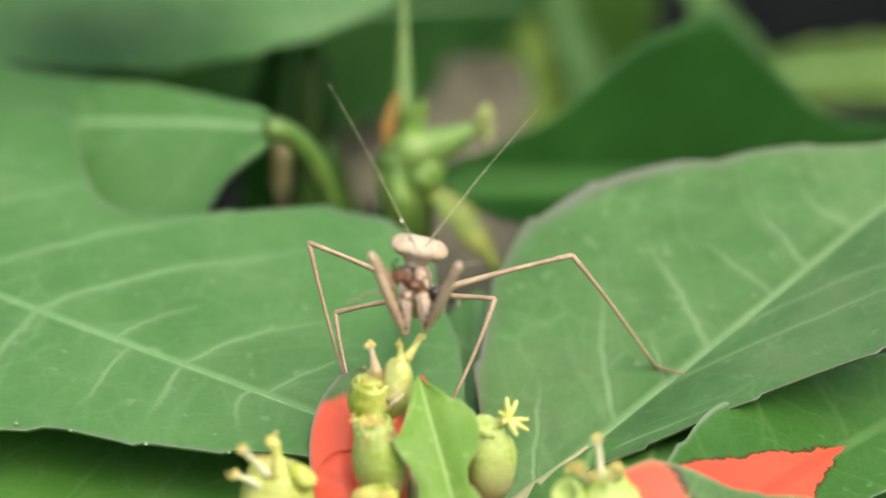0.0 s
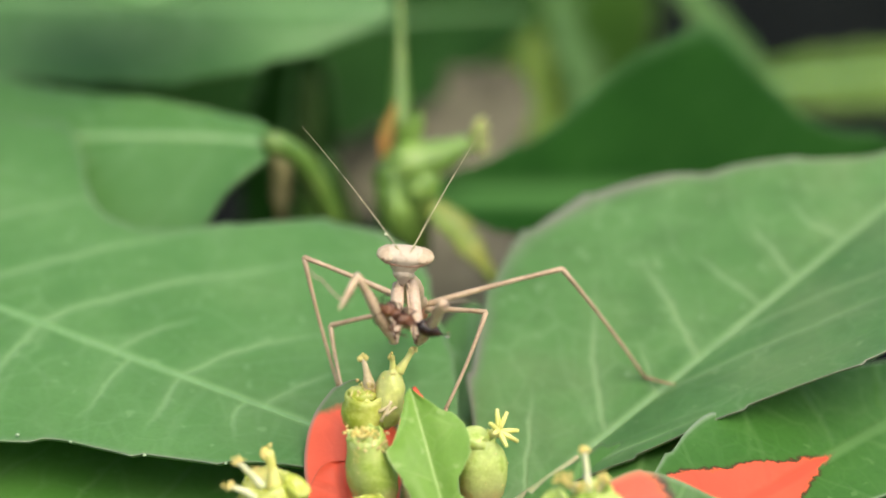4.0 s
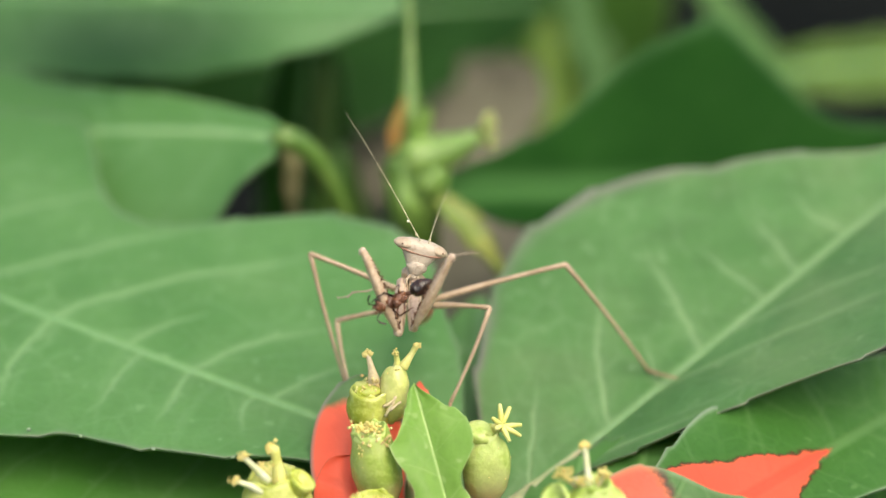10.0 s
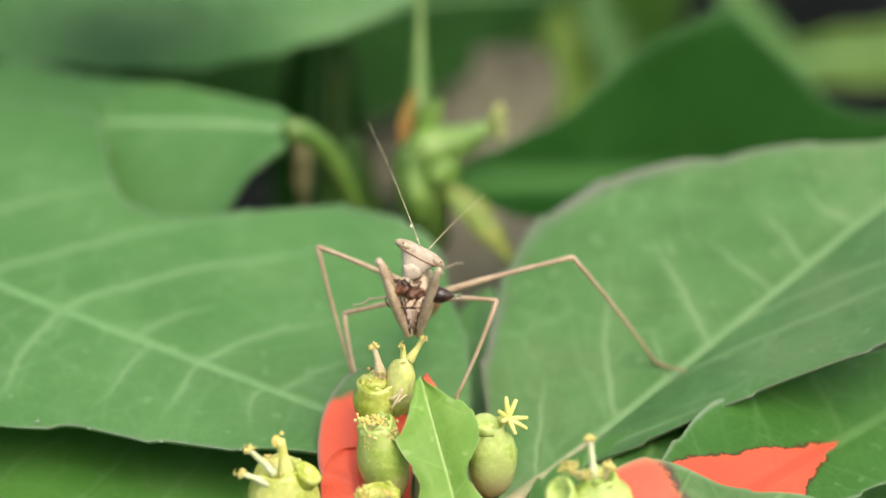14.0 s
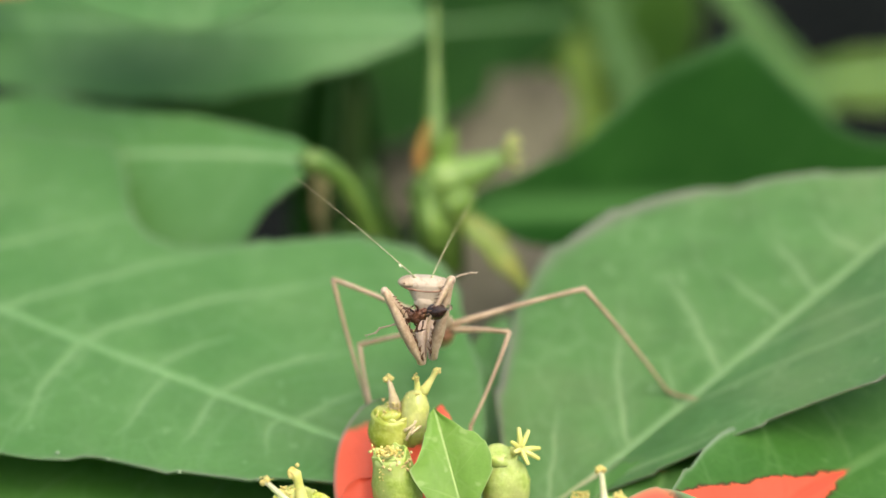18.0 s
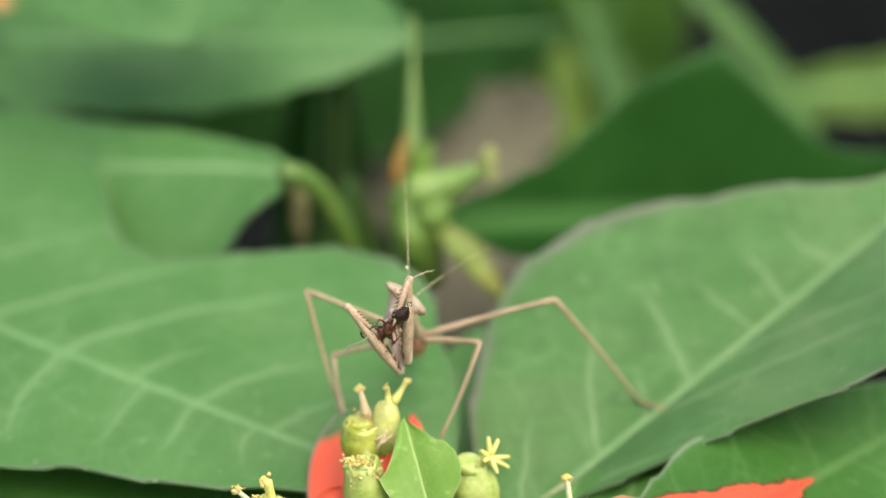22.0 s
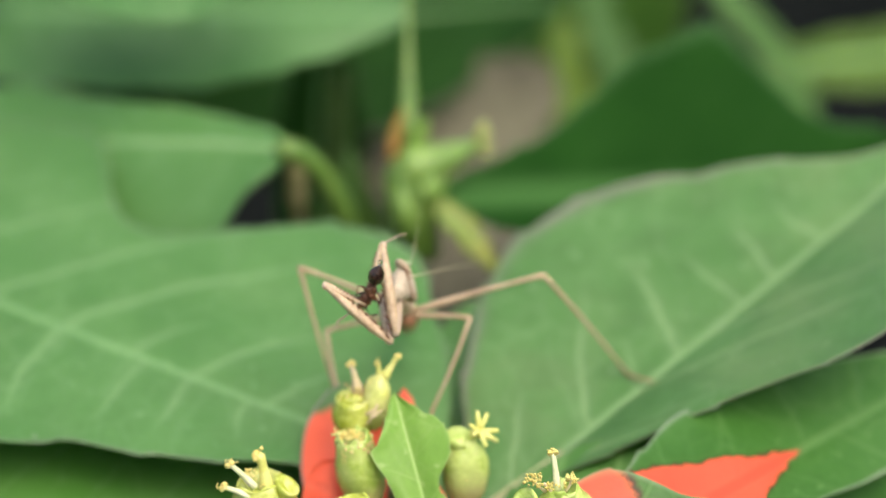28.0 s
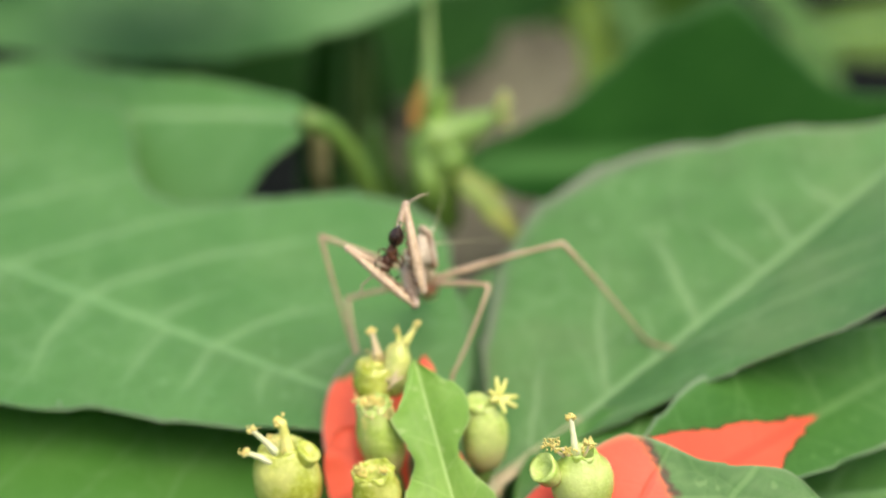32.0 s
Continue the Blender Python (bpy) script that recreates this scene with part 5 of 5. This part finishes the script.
    walk(fore_parts["tibia", 0], [
        (0, stick((-3.9, -3.6, 1.1), (-2.4, -3.2, -1.4))), (1, stick((-3.9, -3.9, 0.8), (-2.2, -3.4, -1.5))), (2, stick((-3.7, -4.4, 0.8), (-2.2, -3.5, -1.5))),
        (3, stick((-4.3, -0.9, 0.6), (-5.2, -2.1, -1.8))), (3.5, stick((-4.3, -3.8, 1.2), (-5.5, -6.3, 0.1))), (6, stick((-3.9, -5.9, 1.0), (-4.0, -8.7, 0.3))),
        (7, stick((-4.0, -5.8, 1.1), (-4.1, -8.6, 0.3))), (8, stick((-3.7, -3.3, 1.8), (-2.6, -3.3, -0.9))), (9, stick((-4.2, -6.5, 0.8), (-3.1, -5.0, -1.4))),
        (10, stick((-4.1, -3.0, 1.8), (-2.8, -3.2, -0.7))), (11, stick((-4.3, -3.0, 1.8), (-2.9, -3.4, -0.7))), (12, stick((-4.4, -1.7, 2.1), (-2.8, -2.9, -0.0))),
        (13, stick((-4.2, -1.5, 2.3), (-3.0, -2.9, 0.1))), (14, stick((-3.5, -3.7, 1.1), (-2.2, -3.3, -1.5))), (14.5, stick((-3.9, -4.1, 1.4), (-2.7, -3.5, -1.1))),
        (17, stick((-3.7, -3.5, 1.7), (-2.5, -3.2, -0.9))), (18, stick((-4.0, -3.8, 1.5), (-2.4, -3.4, -0.9))), (18.5, stick((-3.9, -4.3, 1.9), (-2.4, -3.8, -0.6))),
        (19, stick((-4.3, -4.2, 1.3), (-2.6, -3.8, -0.9))), (20, stick((-4.6, -3.0, 1.2), (-2.7, -3.0, -1.1))), (20.5, stick((-4.3, -4.1, 1.2), (-2.6, -3.5, -1.1))),
        (21, stick((-4.5, -4.1, 1.0), (-2.5, -3.7, -1.1))), (23, stick((-4.3, -3.1, 1.2), (-2.3, -3.3, -1.0))), (25, stick((-4.0, -3.8, 1.4), (-2.3, -3.4, -0.9))),
        (28, stick((-5.2, -3.8, 1.1), (-2.8, -3.5, -0.5))), (30, stick((-5.4, -2.2, 0.4), (-2.9, -3.0, -0.7))), (32, stick((-5.2, -2.3, 0.7), (-2.6, -2.9, -0.5)))])
    walk(fore_parts["coxa", 1], [
        (0, stick((-1.1, 0.2, -1.5), (-0.7, -3.0, -3.9))), (1, stick((-1.1, 0.2, -1.5), (-0.9, -2.8, -4.1))), (2, stick((-1.1, 0.2, -1.5), (-0.8, -2.3, -4.6))),
        (3, stick((-1.1, 0.2, -1.5), (-0.3, -2.6, -4.2))), (3.5, stick((-1.1, 0.2, -1.5), (-0.7, -2.8, -4.1))), (6, stick((-1.1, 0.2, -1.5), (-0.4, -3.0, -3.8))),
        (7, stick((-1.1, 0.2, -1.5), (-0.5, -3.0, -3.8))), (8, stick((-1.1, 0.2, -1.5), (-1.1, -3.4, -3.4))), (9, stick((-1.1, 0.2, -1.5), (-1.1, -3.2, -3.6))),
        (10, stick((-1.1, 0.2, -1.5), (-1.2, -3.5, -3.0))), (11, stick((-1.1, 0.2, -1.5), (-1.0, -3.7, -2.6))), (12, stick((-1.1, 0.2, -1.5), (-1.1, -3.7, -2.4))),
        (13, stick((-1.1, 0.2, -1.5), (-1.6, -3.8, -2.0))), (14, stick((-1.1, 0.2, -1.5), (-1.3, -2.7, -4.3))), (14.5, stick((-1.1, 0.2, -1.5), (-1.6, -3.1, -3.8))),
        (17, stick((-1.1, 0.2, -1.5), (-1.6, -3.4, -3.2))), (18, stick((-1.1, 0.2, -1.5), (-1.2, -3.4, -3.3))), (18.5, stick((-1.1, 0.2, -1.5), (-1.2, -3.6, -2.9))),
        (19, stick((-1.1, 0.2, -1.5), (-1.3, -3.6, -2.9))), (20, stick((-1.1, 0.2, -1.5), (-1.4, -3.6, -2.9))), (20.5, stick((-1.1, 0.2, -1.5), (-1.3, -3.5, -3.2))),
        (21, stick((-1.1, 0.2, -1.5), (-1.0, -3.5, -3.0))), (23, stick((-1.1, 0.2, -1.5), (-0.9, -3.6, -2.7))), (25, stick((-1.1, 0.2, -1.5), (-0.9, -3.6, -2.8))),
        (28, stick((-1.1, 0.2, -1.5), (-1.0, -3.7, -2.4))), (30, stick((-1.1, 0.2, -1.5), (-0.8, -3.8, -2.1))), (32, stick((-1.1, 0.2, -1.5), (-0.5, -3.8, -1.7)))])
    walk(fore_parts["femur", 1], [
        (0, stick((-0.7, -3.0, -3.9), (1.0, -5.0, 1.0))), (1, stick((-0.9, -2.8, -4.1), (0.9, -5.1, 0.6))), (2, stick((-0.8, -2.3, -4.6), (0.8, -5.1, -0.1))),
        (3, stick((-0.3, -2.6, -4.2), (0.8, -5.7, 0.3))), (3.5, stick((-0.7, -2.8, -4.1), (0.6, -6.0, 0.3))), (6, stick((-0.4, -3.0, -3.8), (1.1, -6.9, -0.1))),
        (7, stick((-0.5, -3.0, -3.8), (1.0, -6.9, -0.1))), (8, stick((-1.1, -3.4, -3.4), (1.5, -4.5, 1.5))), (9, stick((-1.1, -3.2, -3.6), (0.5, -6.5, 0.6))),
        (10, stick((-1.2, -3.5, -3.0), (1.1, -4.2, 2.1))), (11, stick((-1.0, -3.7, -2.6), (0.4, -3.6, 2.8))), (12, stick((-1.1, -3.7, -2.4), (1.1, -2.4, 2.5))),
        (13, stick((-1.6, -3.8, -2.0), (1.2, -3.7, 2.8))), (14, stick((-1.3, -2.7, -4.3), (0.0, -4.5, 0.9))), (14.5, stick((-1.6, -3.1, -3.8), (-0.0, -4.5, 1.3))),
        (17, stick((-1.6, -3.4, -3.2), (0.1, -4.0, 2.2))), (18, stick((-1.2, -3.4, -3.3), (0.0, -3.7, 2.2))), (18.5, stick((-1.2, -3.6, -2.9), (-0.1, -3.1, 2.6))),
        (19, stick((-1.3, -3.6, -2.9), (-0.8, -3.8, 2.7))), (20, stick((-1.4, -3.6, -2.9), (-0.6, -3.3, 2.6))), (20.5, stick((-1.3, -3.5, -3.2), (-0.8, -3.3, 2.4))),
        (21, stick((-1.0, -3.5, -3.0), (-0.8, -3.9, 2.6))), (23, stick((-0.9, -3.6, -2.7), (-0.5, -3.2, 2.8))), (25, stick((-0.9, -3.6, -2.8), (-0.3, -4.0, 2.8))),
        (28, stick((-1.0, -3.7, -2.4), (-1.75, -1.4, 2.7))), (30, stick((-0.8, -3.8, -2.1), (-1.8, -1.5, 2.9))), (32, stick((-0.5, -3.8, -1.7), (-1.5, -1.5, 3.3)))])
    walk(fore_parts["tibia", 1], [
        (0, stick((1.0, -5.0, 1.0), (0.1, -3.8, -1.5))), (1, stick((0.9, -5.1, 0.6), (-0.1, -4.0, -1.8))), (2, stick((0.8, -5.1, -0.1), (-0.2, -3.8, -2.5))),
        (3, stick((0.8, -5.7, 0.3), (0.2, -4.3, -2.1))), (3.5, stick((0.6, -6.0, 0.3), (-0.2, -4.5, -2.1))), (6, stick((1.1, -6.9, -0.1), (0.4, -5.0, -2.1))),
        (7, stick((1.0, -6.9, -0.1), (0.2, -5.1, -2.1))), (8, stick((1.5, -4.5, 1.5), (0.1, -3.6, -0.9))), (9, stick((0.5, -6.5, 0.6), (-0.4, -4.8, -1.6))),
        (10, stick((1.1, -4.2, 2.1), (-0.2, -3.5, -0.4))), (11, stick((0.4, -3.6, 2.8), (-0.5, -3.4, 0.1))), (12, stick((1.1, -2.4, 2.5), (-0.5, -3.2, 0.3))),
        (13, stick((1.2, -3.7, 2.8), (-0.5, -3.5, 0.5))), (14, stick((0.0, -4.5, 0.9), (-0.7, -3.5, -1.8))), (14.5, stick((-0.0, -4.5, 1.3), (-0.8, -3.5, -1.3))),
        (17, stick((0.1, -4.0, 2.2), (-1.5, -4.6, -0.4))), (18, stick((0.0, -3.7, 2.2), (-1.5, -4.9, -0.3))), (18.5, stick((-0.1, -3.1, 2.6), (-1.6, -5.0, 0.1))),
        (19, stick((-0.8, -3.8, 2.7), (-1.9, -5.1, 0.0))), (20, stick((-0.6, -3.3, 2.6), (-1.9, -4.5, -0.1))), (20.5, stick((-0.8, -3.3, 2.4), (-1.9, -4.8, -0.2))),
        (21, stick((-0.8, -3.9, 2.6), (-1.8, -5.1, -0.1))), (23, stick((-0.5, -3.2, 2.8), (-1.6, -4.8, 0.1))), (25, stick((-0.3, -4.0, 2.8), (-1.5, -4.8, 0.1))),
        (28, stick((-1.75, -1.4, 2.7), (-2.6, -2.6, 0.2))), (30, stick((-1.8, -1.5, 2.9), (-2.6, -2.7, 0.4))), (32, stick((-1.5, -1.5, 3.3), (-2.3, -2.7, 0.8)))])
    walk(ant, [
        (0, stick((-1.5, -3.1, -1.0), (-0.0, -3.5, -1.5))), (1, stick((-1.2, -3.4, -1.0), (-0.1, -4.0, -1.8))), (2, stick((-1.4, -3.3, -1.3), (-0.3, -4.0, -2.3))),
        (3, stick((-1.5, -3.9, -1.6), (0.1, -4.4, -2.2))), (3.5, stick((-1.7, -4.3, -1.5), (-0.2, -4.7, -2.1))), (6, stick((-1.2, -4.1, -3.2), (0.1, -4.3, -3.0))),
        (7, stick((-1.4, -4.6, -2.9), (-0.0, -4.8, -2.8))), (8, stick((-2.0, -3.4, -1.6), (0.0, -3.3, -0.7))), (9, stick((-2.2, -4.4, -2.7), (-0.6, -4.3, -2.1))),
        (10, stick((-2.2, -3.3, -1.2), (-0.3, -3.0, -0.2))), (11, stick((-2.3, -3.6, -1.0), (-0.7, -3.1, 0.5))), (12, stick((-1.9, -3.5, 0.0), (-0.5, -3.1, 1.2))),
        (13, stick((-2.1, -3.6, 0.1), (-0.5, -3.3, 1.1))), (14, stick((-1.6, -3.4, -1.1), (-0.6, -3.6, -1.1))), (14.5, stick((-2.1, -3.4, -1.2), (-0.7, -3.4, -0.7))),
        (17, stick((-2.0, -3.0, -0.9), (-0.7, -3.8, 0.2))), (18, stick((-2.0, -3.4, -0.4), (-0.9, -4.3, 0.3))), (18.5, stick((-2.0, -3.7, -0.1), (-1.1, -4.5, 1.0))),
        (19, stick((-2.2, -3.9, -0.4), (-1.4, -4.6, 0.8))), (20, stick((-2.4, -2.9, -0.3), (-1.3, -3.7, 0.6))), (20.5, stick((-2.3, -3.4, -0.7), (-1.4, -4.1, 0.5))),
        (21, stick((-2.2, -3.8, -0.4), (-1.3, -4.6, 0.8))), (23, stick((-1.9, -3.4, -0.4), (-1.0, -4.0, 1.0))), (25, stick((-1.9, -3.3, -0.6), (-1.0, -3.9, 0.8))),
        (28, stick((-2.5, -3.2, 0.3), (-2.0, -3.8, 1.8))), (30, stick((-2.5, -3.2, 0.3), (-2.0, -3.7, 1.9))), (32, stick((-2.4, -2.7, 0.4), (-2.0, -3.2, 1.9)))])
    walk(head, [
        (0, head_pose(-1.2, 0.3, -0.4, 12, 0, 32)), (1, head_pose(-1.2, 0.1, -0.1, 6, 0, 34)), (2, head_pose(-1.2, 0.3, -0.2, 3, 0, 32)),
        (3, head_pose(-1.2, -0.1, -0.1, 3, 0, 30)), (3.5, head_pose(-1.5, -0.4, 0.3, 4, 0, 26)), (6, head_pose(-1.5, 0.4, -0.0, 7, 0, 14)),
        (7, head_pose(-1.6, -0.1, 0.3, 7, 0, 14)), (8, head_pose(-1.5, 0.2, -0.3, 5, 0, 8)), (9, head_pose(-1.6, 0.2, 0.4, 16, 0, -22)),
        (10, head_pose(-0.9, 0.5, 0.1, 19, 8, -5)), (11, head_pose(-0.8, -0.1, -0.2, 48, 20, 0)), (12, head_pose(-1.75, -0.3, -0.15, 40, 8, 2)),
        (13, head_pose(-1.9, -0.3, -0.25, 2, 0, 8)), (14, head_pose(-1.4, -0.0, -0.5, 30, 0, -18)), (14.5, head_pose(-1.7, 0.1, -0.4, 24, 2, -5)),
        (17, head_pose(-1.8, 0.3, -0.35, -19, 0, 8)), (18, head_pose(-1.7, -0.2, -0.2, 5, 0, -2)), (18.5, head_pose(-1.5, -0.5, 0.15, 17, 10, -4)),
        (19, head_pose(-1.5, -0.5, 0.15, 32, 12, -4)), (20, head_pose(-1.6, 0.1, -0.6, 11, 0, 6)), (20.5, head_pose(-1.5, -0.1, -0.3, 30, 12, 0)),
        (21, head_pose(-1.3, -0.6, -0.1, 47, 18, 0)), (23, head_pose(-1.3, -0.3, -0.4, 44, 20, 0)), (25, head_pose(-1.3, -0.0, -0.3, 44, 20, 0)),
        (28, head_pose(-0.75, -0.4, -0.6, 76, 50, 5)), (30, head_pose(-0.75, -0.3, -0.5, 78, 50, 5)), (32, head_pose(-0.65, 0.0, -0.7, 80, 50, 5))])
    walk(antennae[0], [
        (0, stick((-1.4, -0.3, 0.2), (-6.5, 2.8, 9.0))), (1, stick((-1.4, -0.5, 0.5), (-7.5, 8.0, 2.1))), (2, stick((-1.5, -0.3, 0.4), (-7.0, 8.5, 2.3))),
        (3, stick((-1.5, -0.7, 0.5), (-6.7, 7.5, 4.6))), (3.5, stick((-1.7, -0.9, 0.9), (-7.3, 6.9, 5.5))), (6, stick((-1.7, 0.0, 0.7), (-9.2, 2.3, 7.8))),
        (7, stick((-1.8, -0.4, 1.0), (-9.4, 1.8, 8.1))), (8, stick((-1.7, -0.1, 0.5), (-6.3, 7.7, 6.0))), (9, stick((-1.7, 0.3, 1.2), (-8.1, 3.0, 9.2))),
        (10, stick((-0.8, 0.3, 1.0), (-5.6, 8.3, 6.1))), (11, stick((-0.4, -0.2, 0.5), (-1.2, 10.0, 3.5))), (12, stick((-2.0, -0.8, 0.9), (-2.7, 9.5, 3.1))),
        (13, stick((-2.2, -1.2, 0.5), (-7.2, 5.1, 7.4))), (14, stick((-1.2, 0.0, 0.4), (-4.7, 9.1, 4.7))), (14.5, stick((-1.6, -0.0, 0.5), (-6.7, 7.6, 5.9))),
        (17, stick((-2.3, -0.2, 0.2), (-5.7, 9.6, 2.2))), (18, stick((-2.0, -0.6, 0.5), (-9.9, 4.7, 5.1))), (18.5, stick((-1.6, -0.8, 1.0), (-5.3, 7.4, 6.6))),
        (19, stick((-1.3, -0.7, 1.0), (-5.7, 2.7, 10.1))), (20, stick((-1.9, -0.3, 0.1), (-3.9, 9.7, -2.8))), (20.5, stick((-1.3, -0.2, 0.6), (-5.8, 7.5, 6.2))),
        (21, stick((-0.8, -0.6, 0.7), (-1.5, 9.5, 3.7))), (23, stick((-0.9, -0.3, 0.4), (-1.7, 3.7, 10.2))), (25, stick((-0.9, -0.1, 0.4), (-1.8, 9.8, 4.2))),
        (28, stick((-0.3, -0.2, 0.1), (-0.1, 10.4, -0.5))), (30, stick((-0.3, -0.1, 0.2), (0.3, 10.5, -0.3))), (32, stick((-0.1, 0.3, -0.0), (0.2, 10.8, -0.9)))])
    walk(antennae[1], [
        (0, stick((-0.8, -0.3, 0.1), (5.9, 4.7, 6.7))), (1, stick((-0.9, -0.5, 0.4), (3.4, 7.6, 5.7))), (2, stick((-0.9, -0.3, 0.4), (5.2, 4.4, 7.7))),
        (3, stick((-0.9, -0.7, 0.5), (4.0, 6.7, 6.3))), (3.5, stick((-1.2, -0.9, 0.9), (3.7, 6.6, 6.6))), (6, stick((-1.1, 0.0, 0.7), (4.7, 3.7, 8.7))),
        (7, stick((-1.2, -0.4, 1.0), (4.6, 4.0, 8.6))), (8, stick((-1.2, -0.1, 0.4), (0.6, 10.3, 1.2))), (9, stick((-1.1, 0.3, 1.1), (6.4, 6.0, 6.0))),
        (10, stick((-0.3, 0.4, 0.8), (1.1, 10.9, -0.0))), (11, stick((-0.0, -0.0, 0.1), (3.5, 9.8, -1.3))), (12, stick((-1.5, -0.8, 0.7), (2.2, 9.1, -0.3))),
        (13, stick((-1.6, -1.2, 0.4), (2.1, 8.7, -1.0))), (14, stick((-0.7, 0.0, 0.1), (2.8, 10.0, -0.8))), (14.5, stick((-1.1, 0.0, 0.3), (2.0, 10.1, -0.3))),
        (17, stick((-1.7, -0.2, 0.3), (-0.3, 9.9, 3.3))), (18, stick((-1.4, -0.6, 0.5), (1.4, 9.5, 1.7))), (18.5, stick((-1.0, -0.7, 0.9), (2.8, 9.2, -0.1))),
        (19, stick((-0.8, -0.6, 0.8), (5.2, 8.1, 0.1))), (20, stick((-1.3, -0.3, 0.0), (2.0, 9.8, 0.4))), (20.5, stick((-0.8, -0.1, 0.3), (3.4, 9.5, -0.7))),
        (21, stick((-0.5, -0.5, 0.3), (4.3, 8.9, -0.9))), (23, stick((-0.5, -0.2, 0.0), (4.2, 9.3, -0.8))), (25, stick((-0.5, 0.0, 0.1), (3.3, 9.8, -1.4))),
        (28, stick((-0.1, 0.0, -0.3), (4.3, 9.0, -3.9))), (30, stick((-0.1, 0.1, -0.3), (4.2, 9.1, -4.0))), (32, stick((0.1, 0.5, -0.5), (4.2, 9.3, -4.8)))])


motions()
